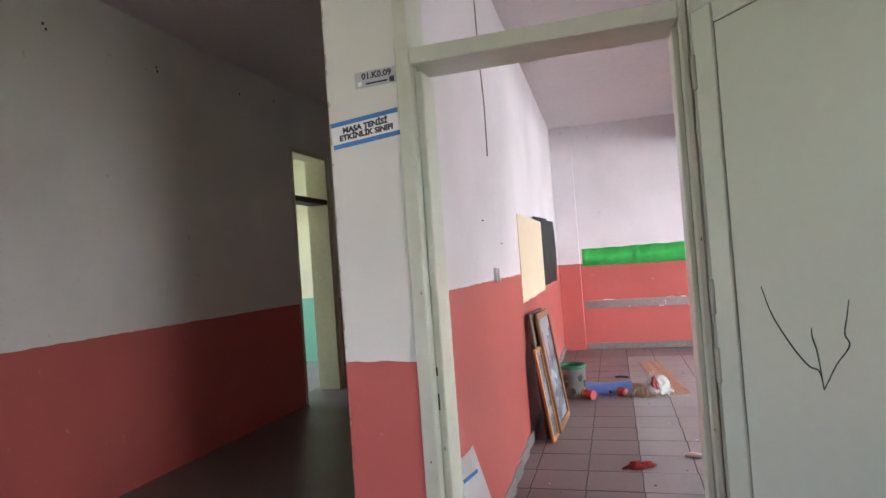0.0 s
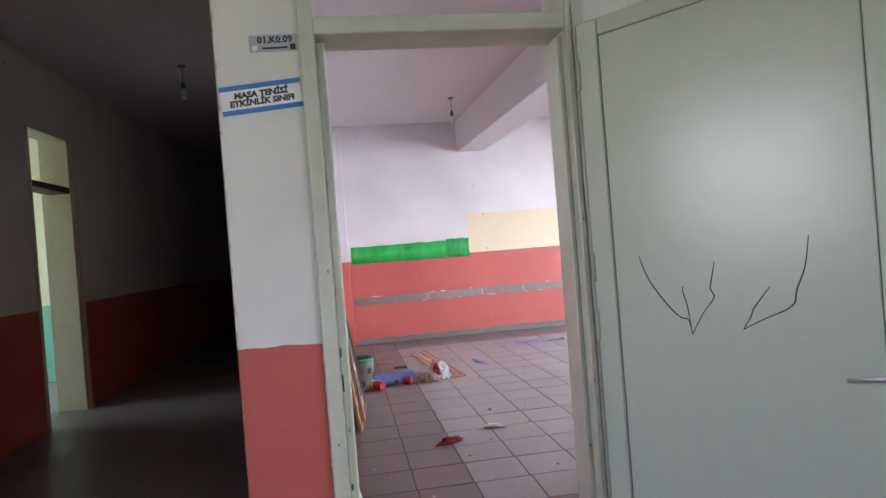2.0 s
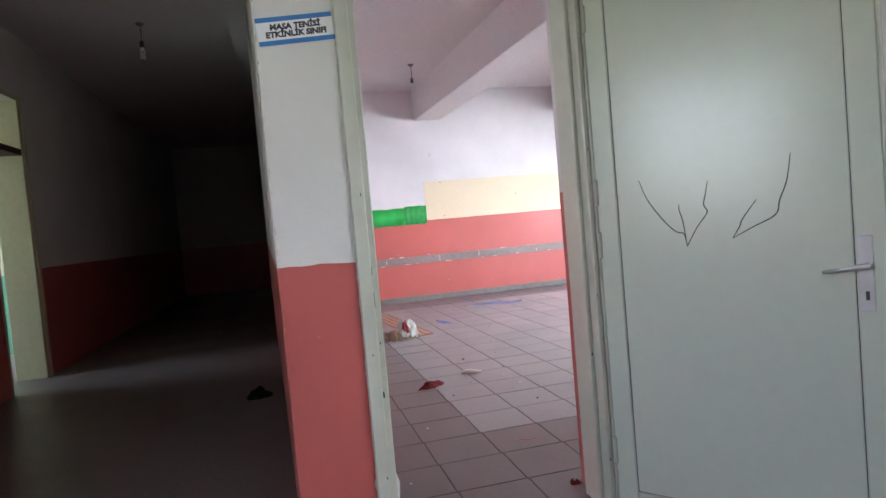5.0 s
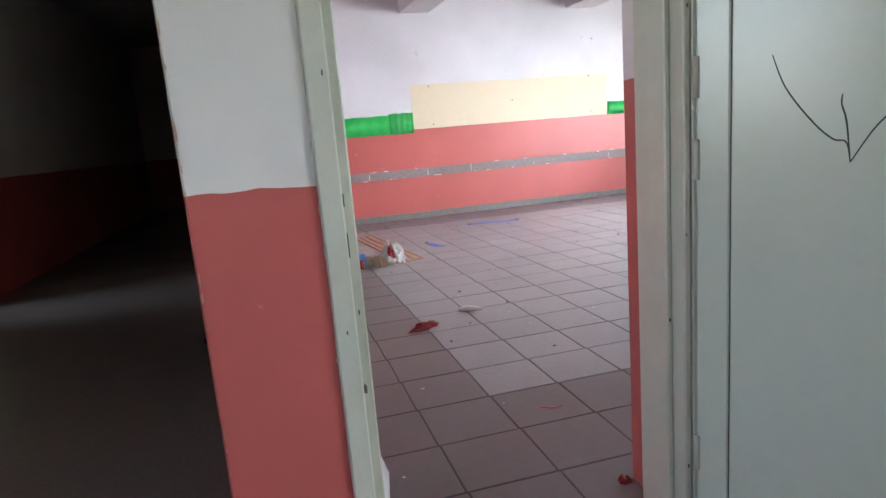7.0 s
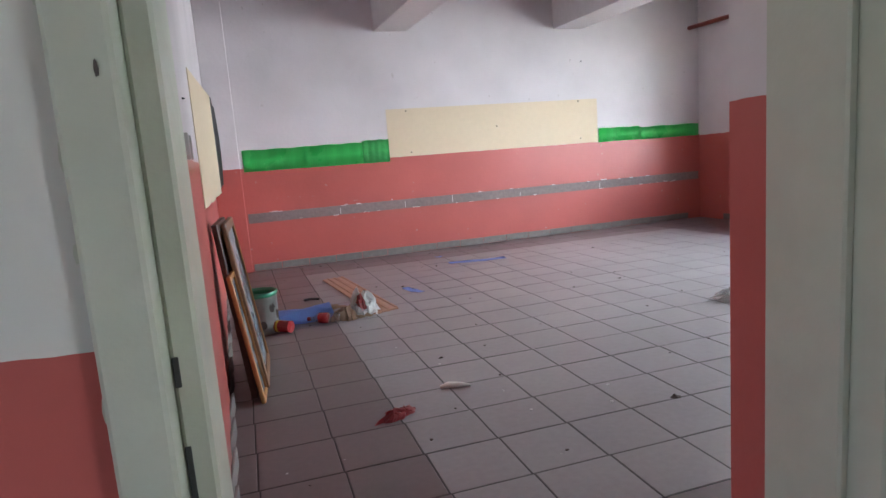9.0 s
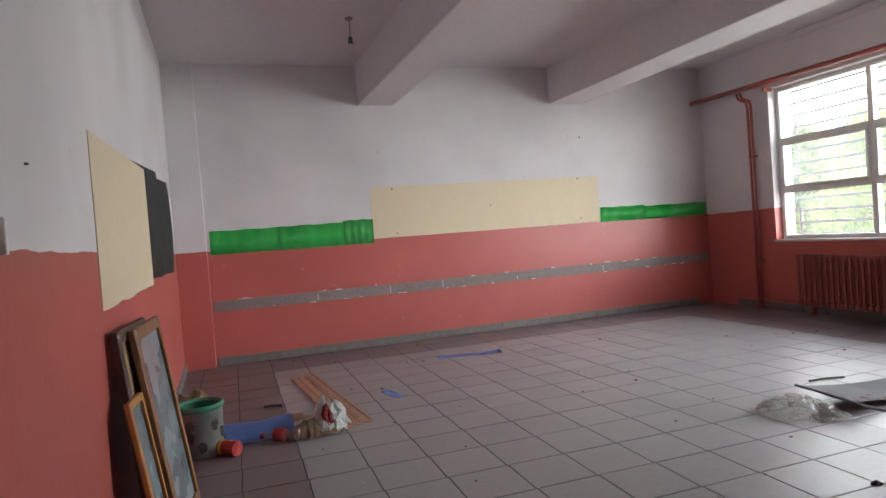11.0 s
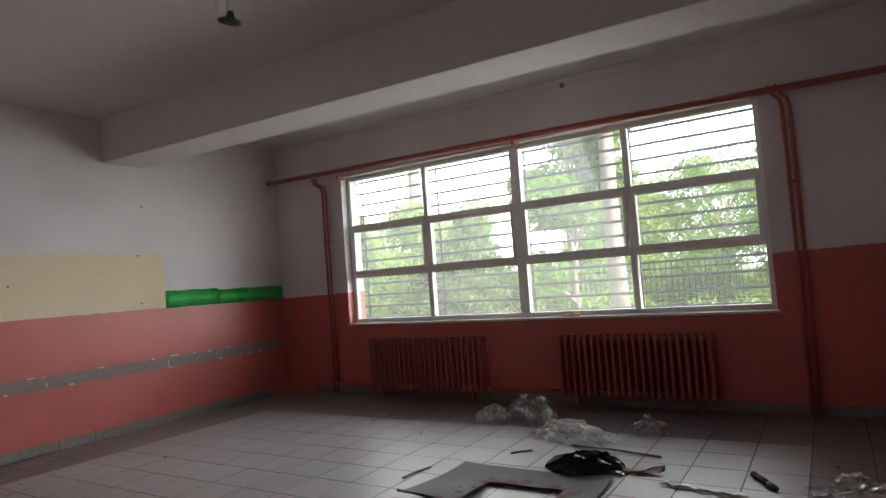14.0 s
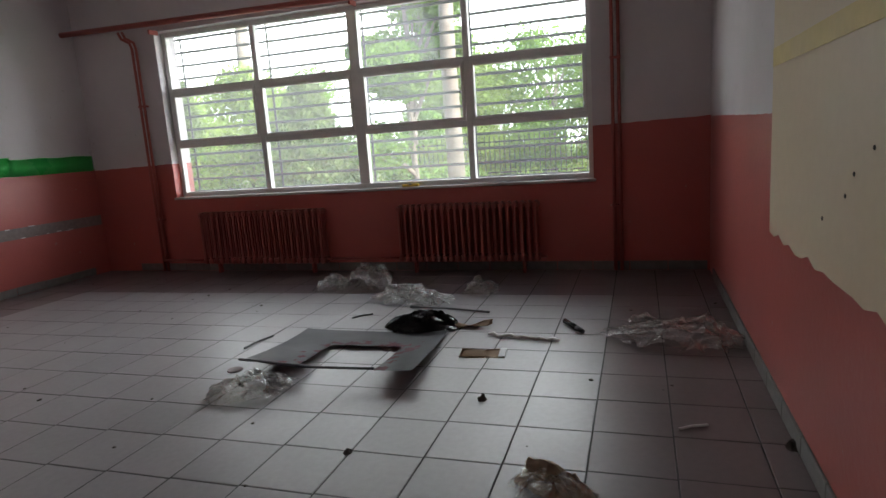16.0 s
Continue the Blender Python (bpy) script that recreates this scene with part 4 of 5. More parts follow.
# ---- lamps ----
def bulb_holder(x, y, z, drop, tilt, group, label):
    s = thing("bulb_holder", pose(x, y, z), label, "ceiling light", group)
    part("ceiling_rose", lathe([(0.038, 0.0), (0.036, -0.014), (0.014, -0.026)], 14), M_RAIL, s, smooth=True)
    part("cord", tube([(0, 0, -0.02), (0.004, 0, -drop * 0.5), (0, 0, -drop)], 0.004, 6), M_STEEL, s)
    h = part("socket", lathe([(0.012, 0.03), (0.02, 0.02), (0.022, -0.03), (0.017, -0.035)], 12), M_STEEL, s, m=pose(0, 0, -drop, tilt), smooth=True)
    b = lathe([(0.014, -0.034), (0.022, -0.06), (0.024, -0.07), (0.014, -0.075)], 12)
    for k in range(4):
        z0 = -0.078 - k * 0.018
        tube([(0.022 * math.cos(a * 0.7), 0.022 * math.sin(a * 0.7), z0 - 0.002 * a) for a in range(10)], 0.006, 6, bm=b)
    part("spiral_bulb", b, M_BULB, h, "unlit spiral bulb", smooth=True)


bulb_holder(0.888, 7.59, CEIL, 0.2, 0, "classroom bulbs", "unlit spiral bulb hanging from the classroom ceiling")
bulb_holder(-2.05, 6.45, HALL_CEIL, 0.2, 0, "corridor bulbs", "unlit bulb hanging from the corridor ceiling")


bulb_holder(1.14, 4.3, CEIL, 0.2, 0, "classroom bulbs", "unlit spiral bulb hanging from the classroom ceiling")


def ceiling_fitting():
    s = thing("lamp_fitting", pose(2.70, 5.92, CEIL), "old white lamp fitting with dangling holder", "ceiling light")
    part("conduit", box(-0.55, -0.012, -0.018, 0.0, 0.012, 0, 0.002), M_WHITE_PLASTIC, s)
    part("bracket", box(-0.05, -0.02, -0.17, -0.035, 0.02, 0, 0.003), M_WHITE_PLASTIC, s)
    part("bracket", box(0.04, -0.02, -0.14, 0.055, 0.02, 0, 0.003), M_WHITE_PLASTIC, s)
    h = part("holder", lathe([(0.02, 0.06), (0.03, 0.02), (0.075, 0.0), (0.07, -0.012), (0.03, -0.02)], 14), M_STEEL, s, "dark lamp holder", m=pose(0.05, 0, -0.19, 10), smooth=True)
    part("stem", tube([(0.048, 0, -0.15), (0.05, 0, -0.12)], 0.012, 8), M_WHITE_PLASTIC, s)


ceiling_fitting()


# ---- leaning picture frames ----
def picture_frame(m, w, h, t, rail, wood, face, label):
    s = thing("picture_frame", m, label, "picture frame", "frames leaning on the wall")
    for x0, x1 in ((0, rail), (w - rail, w)):
        part("side_rail", box(x0, -t, 0, x1, 0, h, 0.004), wood, s)
    for z0, z1 in ((0, rail), (h - rail, h)):
        part("cross_rail", box(rail, -t, z0, w - rail, 0, z1, 0.004), wood, s)
    part("picture", box(rail * 0.9, -t * 0.55, rail * 0.9, w - rail * 0.9, -t * 0.35, h - rail * 0.9), face, s, "faded bluish print behind dusty glass")
    part("gilt_lip", box(w - rail - 0.006, -t - 0.003, rail, w - rail + 0.004, -t + 0.002, h - rail), M_ORANGE_WOOD, s)
    part("back", box(0.01, -t * 0.3, 0.01, w - 0.01, -0.001, h - 0.01), M_DARK_WOOD, s)


picture_frame(pose(-0.585, 4.74, 0.0, -5.5, 0, 88), 0.55, 0.96, 0.03, 0.05, M_DARK_WOOD, M_CARD, "dark-backed wooden picture frame leaning on the red wall")
picture_frame(pose(-0.515, 4.88, 0.0, -7.5, 0, 88), 0.56, 0.95, 0.028, 0.055, M_WOOD, M_PICTURE, "tall brown wooden picture frame with a faded blue print")
picture_frame(pose(-0.535, 4.64, 0.0, -8, 0, 86), 0.21, 0.70, 0.022, 0.03, M_ORANGE_WOOD, M_PICTURE, "smaller orange wooden picture frame leaning in front")


def poster():
    m = pose(-0.475, 2.36, 0.0, -13, 0, 80)
    s = thing("poster", m, "curled white poster leaning beside the doorway", "poster")
    bm = bmesh.new()
    n = 8
    g = [[bm.verts.new((0.28 * i / n, 0.05 * (i / n) ** 2 * (j / 4), 0.62 * j / 4)) for j in range(5)] for i in range(n + 1)]
    for i in range(n):
        for j in range(4):
            bm.faces.new((g[i][j], g[i + 1][j], g[i + 1][j + 1], g[i][j + 1]))
    bmesh.ops.solidify(bm, geom=bm.faces[:], thickness=0.002)
    part("sheet", bm, M_PAPER, s, smooth=True)
    part("band", box(0.02, -0.004, 0.53, 0.16, -0.0025, 0.545), M_BLUE_PRINT, s, "blue printed band")
    for k in range(5):
        part("text_line", box(0.04, -0.004, 0.44 - 0.07 * k, 0.05 + 0.03 * (k % 3), -0.0025, 0.452 - 0.07 * k), M_RED_PRINT if k < 2 else M_INK, s)


poster()


# ---- litter by the side wall ----
def bucket():
    s = thing("bucket", pose(-0.50, 6.14, 0), "printed tin bucket with green rim on the floor", "bucket")
    bm = lathe([(0.118, 0.0), (0.125, 0.02), (0.135, 0.30), (0.139, 0.31), (0.135, 0.315), (0.129, 0.305)], 22, caps=False)
    part("body", bm, M_TIN, s, "grey tin with dark blotchy print", smooth=True)
    part("rim", lathe([(0.136, 0.285), (0.143, 0.295), (0.143, 0.318), (0.132, 0.32), (0.128, 0.29)], 22, caps=False), M_GREEN_TIN, s, "green rim", smooth=True)
    part("inside", lathe([(0.1275, 0.30), (0.120, 0.06), (0.118, 0.03), (0.002, 0.03)], 22, caps=False), M_GREEN_TIN, s, smooth=True)
    for k, a in enumerate((15, 62, 110, 158, 205, 246, 275, 310, 338)):
        part("print_blotch", crumple(0.07, 0.05, 0.004, a, 7, 1.6), M_DIRT, s, m=pose(0, 0, (0.08, 0.2, 0.14)[k % 3], 0, 0, a) @ pose((0.1275, 0.1315, 0.1295)[k % 3], 0, 0, 0, 88, 0))


bucket()


def sheet_thing(name, m, w, d, curl, mat, label, cat, thick=0.008, group=""):
    bm = bmesh.new()
    n = 10
    g = [[bm.verts.new((w * (i / n - 0.5), d * (j / 4 - 0.5), 0.001 + curl * (2 * i / n - 1) ** 2 + curl * 0.4 * math.sin(i * 0.9 + j))) for j in range(5)] for i in range(n + 1)]
    for i in range(n):
        for j in range(4):
            bm.faces.new((g[i][j], g[i + 1][j], g[i + 1][j + 1], g[i][j + 1]))
    bmesh.ops.solidify(bm, geom=bm.faces[:], thickness=-thick)
    lo = min(v.co.z for v in bm.verts)
    for v in bm.verts:
        v.co.z -= lo
    return tagged(part(name, bm, mat, m=m, smooth=True), label, cat, group)


sheet_thing("foam_sheet", pose(-0.20, 6.38, 0.001, 0, 0, 98), 0.36, 0.5, -0.055, M_FOAM, "pale blue foam sheet curled on the floor", "foam sheet", 0.012)
sheet_thing("foam_strip", pose(1.91, 7.90, 0, 0, 0, -10), 0.66, 0.14, 0.006, M_FOAM, "long pale blue foam strip on the floor", "foam strip", 0.04, "blue foam pieces")
sheet_thing("foam_strip", pose(1.62, 8.47, 0, 0, 0, 20), 0.10, 0.06, 0.004, M_FOAM, "tiny pale blue foam scrap on the floor", "foam strip", 0.02, "blue foam pieces")
sheet_thing("foam_strip", pose(0.87, 6.82, 0, 0, 0, -71), 0.28, 0.085, 0.008, M_FOAM, "short pale blue foam strip on the floor", "foam strip", 0.03, "blue foam pieces")


def packet(m):
    s = thing("snack_packet", m, "red and yellow snack tube lying on its side", "packet")
    part("tube", tube([(0, 0, 0.045), (0.06, 0, 0.046), (0.13, 0, 0.045), (0.2, 0, 0.04)], 0.045, 14, radii=[0.045, 0.044, 0.045, 0.036]), M_RED_WRAP, s)
    part("label_band", tube([(0.09, 0, 0.046), (0.2, 0, 0.0415)], 0.046, 14, radii=[0.0462, 0.038]), M_YELLOW, s, "yellow printed band")
    part("lid", tube([(-0.006, 0, 0.045), (0.0, 0, 0.045)], 0.046, 14), M_RED_WRAP, s)


packet(pose(-0.30, 6.0, 0.001, 0, 0, 140))


def bottle(m):
    s = thing("plastic_bottle", m, "crushed clear plastic bottle with red label", "bottle")
    part("body", tube([(0, 0, .042), (0.02, 0, .044), (0.06, 0, .042), (0.1, 0, .044), (0.17, 0, .044), (0.2, 0, .036), (0.23, 0, .036), (0.25, 0, .036)], .04, 12, radii=[.034, .041, .038, .041, .041, .026, .014, .014]), M_FILM, s, smooth=True)
    part("label_band", tube([(0.1, 0, .044), (0.17, 0, .044)], .042, 12, radii=[.0418, .0418]), M_RED_WRAP, s, "torn red label", smooth=True)
    part("cap", tube([(0.25, 0, .036), (0.27, 0, .036)], .016, 10), M_RED_WRAP, s, smooth=True)


bottle(pose(0.08, 6.06, 0, 0, 0, 150))


def litter(name, x, y, rz, w, d, h, seed, mat, label, cat, group="", cells=14, fold=1.0):
    return tagged(part(name, crumple(w, d, h, seed, cells, fold), mat, m=pose(x, y, 0.001, 0, 0, rz)), label, cat, group)


def snack_bag():
    s = thing("snack_bag", pose(0.2, 6.19, 0.001, 0, 0, 20), "crumpled paper snack bag, white brown and red", "paper bag")
    part("bag", crumple(0.34, 0.24, 0.14, 21, 18, 1.4), M_BROWN_PAPER, s)
    part("white_fold", crumple(0.3, 0.28, 0.25, 5, 18, 1.7), M_PAPER, s, "white inner paper", m=pose(0.08, 0.0, 0.0))
    part("red_print", crumple(0.12, 0.1, 0.2, 9, 12, 1.5), M_RED_WRAP, s, "red printed fold", m=pose(0.04, -0.06, 0.03))


snack_bag()
litter("paper_scrap", -0.68, 7.62, 10, 0.28, 0.2, 0.12, 31, M_BROWN_PAPER, "crumpled brown paper in the corner", "paper", "paper scraps")
litter("paper_scrap", -0.01, 6.62, 10, 0.38, 0.22, 0.015, 33, M_CARD, "flat brown cardboard scrap on the floor", "cardboard", "paper scraps")
tagged(part("broken_handle", tube([(0, 0, .015), (0.06, 0.01, .02), (0.14, 0, .014)], .011, 8), M_STEEL, m=pose(-0.12, 7.0, 0, 0, 0, -10)), "short dark broken handle on the floor", "handle")

# loose wooden slats
for k, (dx, rot, ln) in enumerate(((0.0, 0, 1.76), (0.073, 0.3, 1.74), (0.147, 0.1, 1.72))):
    s = thing("wooden_slat", pose(0.40 + dx, 6.16 + 0.4 * dx, 0.001, 0, 0, 97.0 + rot), "pale wooden slat lying on the tiles", "wooden slat", "loose slats")
    part("plank", box(0, -0.035, 0, ln, 0.035, 0.012, 0.003), M_SLAT, s)
    part("moulding", box(0.01, -0.032, 0.0115, ln - 0.01, -0.012, 0.022, 0.004), M_SLAT, s)

litter("wrapper", 0.09, 4.16, 25, 0.22, 0.09, 0.06, 41, M_RED_WRAP, "dark red crumpled sweet wrapper", "wrapper", "red wrappers", 18, 1.5)
tagged(part("paper_roll", tube([(-0.08, 0.0, 0.012), (-0.035, 0.01, 0.017), (0.02, 0.0, 0.016), (0.08, -0.008, 0.008)], 0.02, 9, radii=[0.009, 0.017, 0.015, 0.006]), M_PAPER, m=pose(0.45, 4.37, 0.001, 0, 0, -12)), "twisted white paper scrap", "paper")
sheet_thing("red_strip", pose(0.3, 2.86, 0, 0, 0, -15), 0.11, 0.014, 0.002, M_RED_WRAP, "thin red plastic strip on the floor", "plastic strip", 0.002, "red wrappers")
litter("wrapper", 0.29, 2.27, 0, 0.05, 0.04, 0.035, 47, M_RED_WRAP, "small red scrap by the door jamb", "wrapper", "red wrappers", 8)
litter("cloth_scrap", -1.15, 4.6, 30, 0.2, 0.15, 0.1, 49, M_BLACK_PLASTIC, "dark crumpled rag on the corridor floor", "rag")

# ---- litter in front of the window ----
def bent_panel():
    """A dark sheet with a square cut out of it, curled up at its ends."""
    n = 60
    bm = bmesh.new()
    g = []
    for i in range(n + 1):
        row = []
        for j in range(n + 1):
            u, v = i / n, j / n           # u: towards the window, v: along it
            z = 0.012 + 0.02 * abs(2 * v - 1) ** 2.2 + 0.085 * (1 - u) ** 1.6 + 0.02 * max(0, v - 0.7) * (1 - u) + 0.006 * noise.noise(Vector((u * 2.5, v * 2.5, 1)))
            skew = 0.05 * (v - 0.5) * u
            row.append(bm.verts.new((-0.48 + 0.92 * u - skew, -0.55 + 1.06 * v + 0.09 * (u - 0.5), z)))
        g.append(row)
    for i in range(n):
        for j in range(n):
            u, v = (i + 0.5) / n, (j + 0.5) / n
            if u < 0.62 and 0.22 < v < 0.68:
                continue
            bm.faces.new((g[i][j], g[i + 1][j], g[i + 1][j + 1], g[i][j + 1]))
    for v in [v for v in bm.verts if not v.link_faces]:
        bm.verts.remove(v)
    bmesh.ops.solidify(bm, geom=bm.faces[:], thickness=-0.005)
    lo = min(v.co.z for v in bm.verts)
    for v in bm.verts:
        v.co.z -= lo
    s = thing("bent_panel", pose(3.57, 4.63, 0.001, 0, 0, 0), "bent dark plastic panel with square cut-out", "panel")
    bm.faces.ensure_lookup_table()
    for f in bm.faces:
        c = f.calc_center_median()
        gap = max(abs(c.x + 0.19) - 0.29, abs(c.y + 0.07) - 0.25, 0)
        if gap < 0.11 and noise.noise(c * 16) + 0.35 * noise.noise(c * 45) > -0.02 + 2.2 * gap + (0.2 if c.y > 0.1 else 0):
            f.material_index = 1
    part("torn_strip", tube([(-0.465, -0.37, 0.098), (-0.47, -0.15, 0.094), (-0.475, 0.02, 0.092), (-0.465, 0.14, 0.096), (-0.46, 0.5, 0.11)], 0.008, 6), M_SHEET, s, "thin torn strip across the cut-out")
    part("sheet", bm, [M_SHEET, M_RUST], s, "dark grey sheet with reddish stains")


bent_panel()
M_FILM_SET = ((5.36, 5.28, 40, 0.5, 0.42, 0.27, 172), (4.85, 4.72, 75, 0.75, 0.36, 0.18, 173), (5.1, 4.16, 90, 0.32, 0.22, 0.15, 77), (4.0, 2.66, 80, 0.8, 0.36, 0.20, 80), (2.93, 4.93, 110, 0.46, 0.30, 0.13, 83), (5.2, 5.62, 10, 0.4, 0.3, 0.18, 87))
for x, y, rz, w_, d_, h_, seed in M_FILM_SET:
    litter("plastic_bag", x, y, rz, w_, d_, h_, seed, M_FILM, "crumpled clear plastic film on the tiles", "plastic bag", "clear film bags", 26, 2.4)
litter("bin_bag", 4.17, 4.33, 100, 0.52, 0.30, 0.17, 91, M_BLACK_PLASTIC, "crumpled black plastic bag on the tiles", "plastic bag", "", 22, 1.6)
tagged(part("rod", tube([(4.61, 4.62, 0.012), (4.57, 4.28, 0.016), (4.52, 3.95, 0.01)], 0.008, 8), M_STEEL), "thin black rod on the floor", "rod")
sheet_thing("cardboard_strip", pose(4.18, 4.02, 0.0, 0, 0, 98), 0.34, 0.075, 0.03, M_CARD, "bent strip of brown cardboard", "cardboard", 0.003, "cardboard pieces")
c = sheet_thing("cardboard_piece", pose(3.665, 3.79, 0.0, 0, 0, 96), 0.28, 0.15, 0.004, M_CARD, "brown cardboard rectangle with white end", "cardboard", 0.004, "cardboard pieces")
part("white_end", box(-0.14, -0.072, 0.008, -0.1, 0.072, 0.0105), M_PAPER, c, "white paper edge")
tw = [(4.0 - 0.07 * k / 12 + 0.014 * math.sin(k * 1.9), 3.84 - 0.48 * k / 12, 0.012 + 0.006 * math.sin(k * 2.3)) for k in range(13)]
tagged(part("twisted_film", tube(tw, 0.012, 7, radii=[0.006 + 0.008 * abs(math.sin(k * 1.3)) for k in range(13)]), M_WHITE_PLASTIC), "twisted white plastic ribbon on the floor", "plastic ribbon")
s = thing("marker_pen", pose(4.21, 3.30, 0.018, 0, 0, -148), "black marker lying on the tiles", "pen")
part("barrel", tube([(-0.13, 0, 0), (0.05, 0, 0)], 0.018, 12), M_BLACK_PLASTIC, s, smooth=True)
part("cap", tube([(0.05, 0, 0), (0.06, 0, 0), (0.13, 0, 0)], 0.02, 12, radii=[0.019, 0.0195, 0.015]), M_STEEL, s, smooth=True)
s = thing("paper_bag", pose(2.33, 3.2, 0.001, 0, 0, 60), "torn brown paper and film wrapper on the floor", "paper bag")
part("paper", crumple(0.34, 0.2, 0.1, 95, 14), M_BROWN_PAPER, s)
part("film", crumple(0.3, 0.26, 0.12, 97, 16, 1.4), M_FILM, s, "clear film", m=pose(-0.03, 0.05, 0))
for x0, y0, x1, y1, r, mat, lab in ((2.84, 2.72, 2.90, 2.60, 0.006, M_WHITE_PLASTIC, "thin white stick on the dark tiles"), (3.56, 5.43, 3.83, 5.38, 0.007, M_STEEL, "thin dark stick on the light tiles"), (4.30, 4.98, 4.42, 4.86, 0.006, M_STEEL, "small dark stick on the light tiles")):
    tagged(part("stick", tube([(x0, y0, r), ((x0 + x1) / 2, (y0 + y1) / 2 + 0.01, r + 0.003), (x1, y1, r)], r, 7), mat), lab, "stick", "sticks")
tagged(part("jar_lid", lathe([(0.045, 0), (0.047, 0.004), (0.045, 0.009), (0.040, 0.0095), (0.02, 0.008)], 18), M_RAIL, m=pose(3.2, 5.24, 0.0)), "flat dull jar lid on the floor", "lid")
litter("clod", 2.40, 4.08, 0, 0.05, 0.04, 0.03, 107, M_DIRT, "small dark clod of dirt", "dirt", "dirt clods", 8)
litter("clod", 3.02, 3.64, 0, 0.06, 0.05, 0.04, 101, M_DIRT, "small dark clod of dirt", "dirt", "dirt clods", 8)
litter("clod", 2.77, 2.30, 0, 0.09, 0.06, 0.04, 103, M_DIRT, "dark clod of dirt by the wall", "dirt", "dirt clods", 8)
litter("clod", 1.35, 3.75, 0, 0.05, 0.04, 0.02, 105, M_DIRT, "flat dark clod on the light tiles", "dirt", "dirt clods", 8)

# crumbs and dust over the floor
rng = random.Random(12)
for mat, count, nm in ((M_DIRT, 80, "dark crumbs of dirt over the floor"), (M_PAPER, 14, "white crumbs of plaster over the floor")):
    bm = bmesh.new()
    for k in range(count):
        x, y, r = rng.uniform(-0.55, 5.7), rng.uniform(2.3, 8.9), rng.choice((0.004, 0.006, 0.008, 0.012))
        if mat is M_PAPER:
            r *= 0.6
            x, y = rng.uniform(-0.5, 1.2), rng.uniform(2.4, 5.6)
        o = bmesh.new()
        bmesh.ops.create_icosphere(o, subdivisions=1, radius=r)
        for v in o.verts:
            v.co = Vector((v.co.x * rng.uniform(0.7, 1.8) + x, v.co.y * rng.uniform(0.7, 1.4) + y, max(0, v.co.z * 0.5 + r * 0.35)))
        join(bm, o)
    tagged(part("crumbs", bm, mat), nm, "debris", "", "stuff")

# on the sill
s = thing("spirit_level", pose(XW + 0.05, 5.08, WZ0 + 0.022, 0, 0, 88), "short yellow tool lying on the window sill", "tool")
part("body", box(-0.09, -0.02, 0, 0.09, 0.02, 0.025, 0.004), M_YELLOW, s)
part("vial", box(-0.02, -0.021, 0.012, 0.02, 0.021, 0.0265, 0.002), M_STEEL, s)
sheet_thing("paper_sheet", pose(XW + 0.05, 4.3, WZ0 + 0.0225, 0, 0, 86), 0.45, 0.09, 0.006, M_PAPER, "curled white paper on the window sill", "paper", 0.002)


# ---- outside the window ----
structure("ground", box(XW + 0.33, -150, -0.7, 260, 160, -0.6), M_GRASS, "rough grass outside the building", "ground")
structure("ground_west", box(-260, -150, -0.75, -8.05, 160, -0.65), M_GRASS, "rough grass behind the building", "ground")
structure("path", box(9.0, -40, -0.6, 11.4, 50, -0.56), M_CONCRETE, "pale concrete path outside", "path")


def fence():
    f = thing("fence", pose(17, 0, -0.6), "dark iron railing on a low concrete wall", "fence")
    part("wall", box(0, -25, 0, 0.25, 40, 0.75, 0.02), M_CONCRETE, f)
    for z in (0.9, 1.75):
        part("rail", box(0.1, -25, z, 0.13, 40, z + 0.04), M_STEEL, f)
    pk = mesh_of(tube([(0.115, 0, 0.74), (0.115, 0, 1.95)], 0.012, 5), M_STEEL)
    for k in range(220):
        part("picket", pk, None, f, m=pose(0, -8 + k * 0.14, 0))


fence()


def leaf_cloud(blobs, count, size, seed, droop=0.0):
    """Many small leaf faces spread through overlapping uneven clumps."""
    r = np.random.default_rng(seed)
    pick = r.integers(0, len(blobs), count)
    b = np.array(blobs)[pick]
    d = r.normal(size=(count, 3))
    d /= np.linalg.norm(d, axis=1)[:, None]
    c = b[:, :3] + d * b[:, 3:4] * (r.random((count, 1)) ** 0.62) * np.array((1, 1, 0.8))
    a = r.normal(size=(count, 3))
    a /= np.linalg.norm(a, axis=1)[:, None]
    n = np.cross(a, r.normal(size=(count, 3)))
    n /= np.linalg.norm(n, axis=1)[:, None]
    s = size * (0.6 + 0.8 * r.random((count, 1)))
    a[:, 2] -= droop
    v = np.stack([c - a * s, c + n * s * 0.5, c + a * s, c - n * s * 0.5], 1).reshape(-1, 3)
    me = bpy.data.meshes.new("leaves")
    me.from_pydata(v.tolist(), [], np.arange(count * 4).reshape(-1, 4).tolist())
    return me


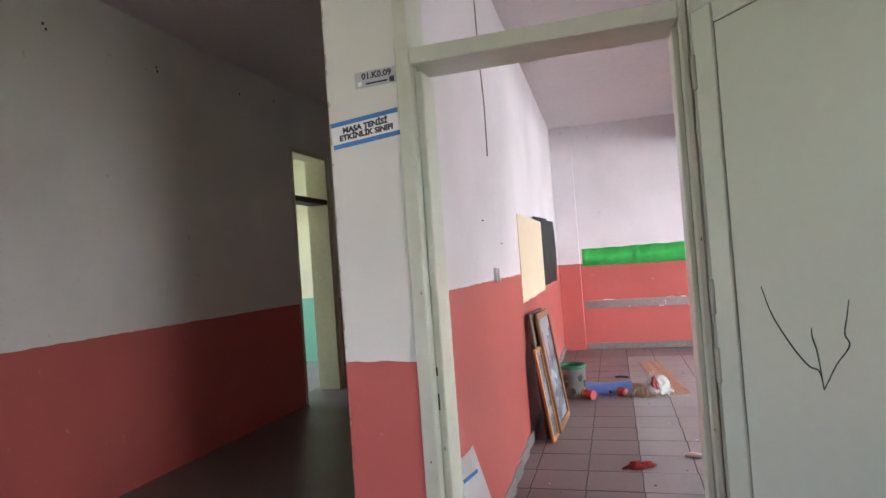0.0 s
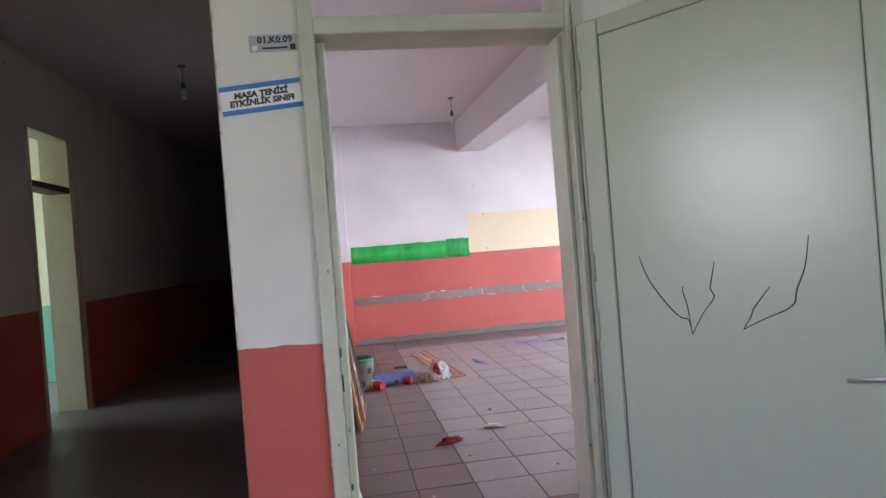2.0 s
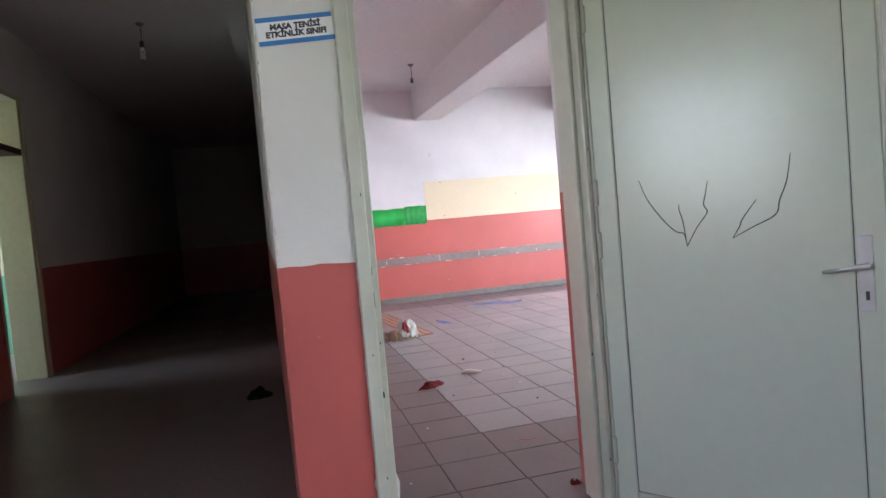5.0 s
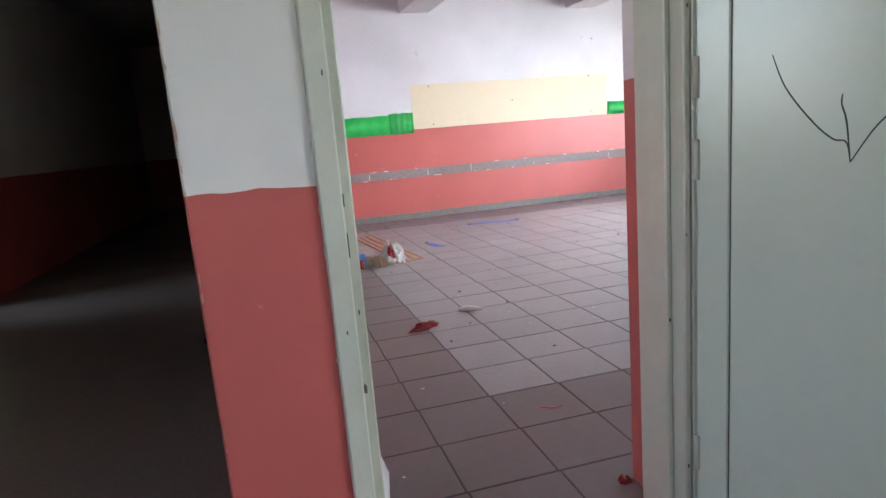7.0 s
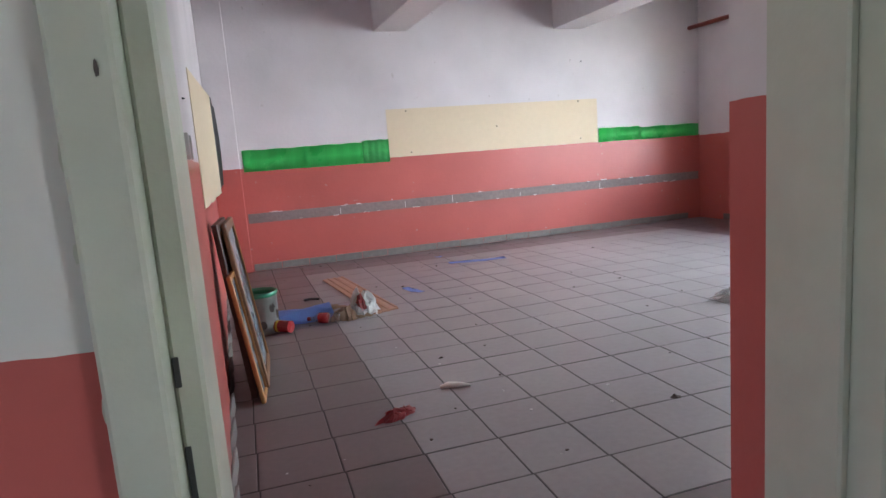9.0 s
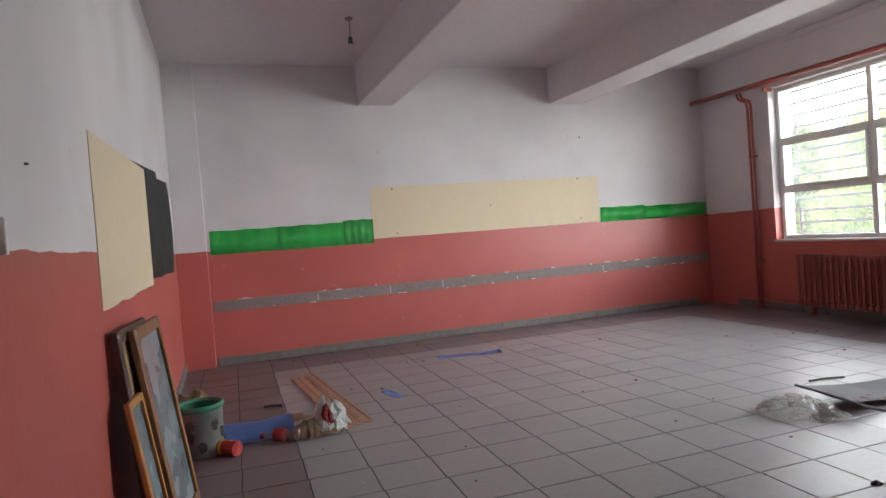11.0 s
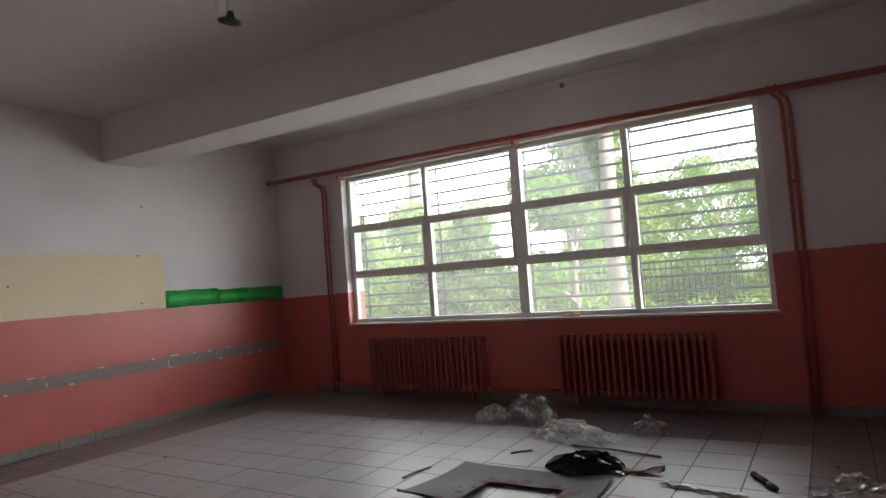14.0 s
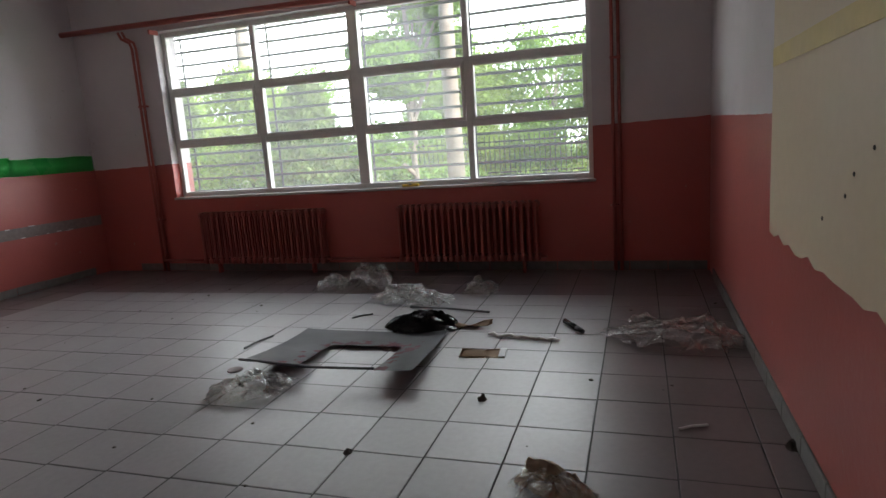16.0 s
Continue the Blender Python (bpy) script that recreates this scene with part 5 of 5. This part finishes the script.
def tree(x, y, h, spread, seed, mat, trunk=0.16, low=0.3, count=9000, label="leafy green tree outside the window"):
    r = random.Random(seed)
    t = thing("tree", pose(x, y, -0.6), label, "tree", "trees outside")
    part("trunk", tube([(0, 0, 0), (r.uniform(-.1, .1), r.uniform(-.1, .1), h * 0.35), (r.uniform(-.3, .3), r.uniform(-.3, .3), h * 0.85)], trunk, 9, radii=[trunk, trunk * 0.75, trunk * 0.2]), M_BARK, t, smooth=True)
    blobs = []
    for k in range(26):
        a, z = r.uniform(0, math.tau), h * (low + (1.02 - low) * r.random())
        rad = spread * (0.35 + 0.6 * r.random()) * (1.1 - 0.55 * (z / h))
        tip = (rad * math.cos(a), rad * math.sin(a), z)
        blobs.append((*tip, spread * r.uniform(0.3, 0.52)))
        if k % 2 == 0:
            part("limb", tube([(0, 0, z * 0.6), (tip[0] * 0.5, tip[1] * 0.5, z * 0.82), tip], 0.04, 6, radii=[0.06, 0.04, 0.012]), M_BARK, t)
    me = leaf_cloud(blobs, int(count * 3.4), 0.066, seed)
    me.materials.append(mat)
    part("crown", me, None, t)


def conifer(x, y, h, spread, seed):
    t = thing("tree", pose(x, y, -0.6), "feathery conifer outside the window", "tree", "trees outside")
    part("trunk", tube([(0, 0, 0), (0, 0, h)], 0.12, 8, radii=[0.14, 0.02]), M_BARK, t, smooth=True)
    r = random.Random(seed)
    blobs = []
    for k in range(60):
        z = h * (0.12 + 0.86 * k / 60)
        a = k * 2.4
        rad = spread * (1 - z / h * 0.9)
        for q in (0.45, 0.8, 1.05):
            blobs.append((rad * q * math.cos(a), rad * q * math.sin(a), z - 0.25 * q * rad * r.uniform(0.4, 1), 0.2 + 0.26 * (1 - z / h)))
    me = leaf_cloud(blobs, 24000, 0.055, seed, 0.4)
    me.materials.append(M_NEEDLES)
    part("crown", me, None, t)


tree(13.5, 7.7, 6.4, 1.5, 1, M_LEAVES, 0.08, 0.14, 12000)
tree(15.0, 12.8, 3.7, 1.8, 2, M_LEAVES_PALE, 0.1, 0.1, 6500)
conifer(12.2, 9.7, 3.4, 1.5, 3)
conifer(17.5, 17.5, 4.6, 1.5, 9)
tree(21.0, 5.6, 4.7, 2.5, 4, M_LEAVES, 0.14, 0.08)
tree(19.5, 8.2, 3.9, 2.2, 15, M_LEAVES_PALE, 0.12, 0.08)
tree(22.0, 9.8, 4.4, 2.6, 5, M_LEAVES_PALE, 0.14, 0.08)
tree(20.0, 2.6, 4.0, 2.6, 6, M_LEAVES_PALE, 0.14, 0.08)
tree(23.0, 16.0, 4.4, 2.8, 7, M_LEAVES, 0.14, 0.08)
tree(24.0, 22.0, 5.0, 3.0, 8, M_LEAVES_PALE, 0.14, 0.08)
for x, y, r_, h in ((12.6, 6.5, 0.2, 9.0), (16.0, 13.7, 0.26, 9.0)):
    t = thing("tree", pose(x, y, -0.6), "tall bare pale trunk outside the window", "tree", "tree trunks")
    part("trunk", tube([(0, 0, 0), (0.05, 0.06, h * 0.4), (0.1, -0.05, h)], r_, 12, radii=[r_, r_ * 0.8, r_ * 0.45]), M_BARK, t, smooth=True)
    part("limb", tube([(0.05, 0.05, h * 0.5), (0.6, 0.5, h * 0.62), (1.0, 0.9, h * 0.8)], 0.06, 7, radii=[0.07, 0.05, 0.02]), M_BARK, t)
me = leaf_cloud([(15.5 + 0.5 * math.sin(k * 7), -10 + k * 0.5, -0.1 + 0.25 * math.sin(k * 3.1), 0.55) for k in range(70)], 20000, 0.05, 44)
me.materials.append(M_LEAVES_PALE)
tagged(part("hedge", me, None), "low uneven bushes in front of the railing", "bushes", "", "stuff")

# bright overcast distance
M_HAZE = bpy.data.materials.new("bright_haze")
M_HAZE.use_nodes = True
M_HAZE.node_tree.nodes["Principled BSDF"].inputs["Base Color"].default_value = (0.8, 0.8, 0.8, 1)
M_HAZE.node_tree.nodes["Principled BSDF"].inputs["Emission Color"].default_value = (0.93, 0.97, 1.0, 1)
M_HAZE.node_tree.nodes["Principled BSDF"].inputs["Emission Strength"].default_value = 3.4
structure("backdrop", box(120, -220, -2, 121, 240, 110), M_HAZE, "bright hazy sky in the distance", "sky")
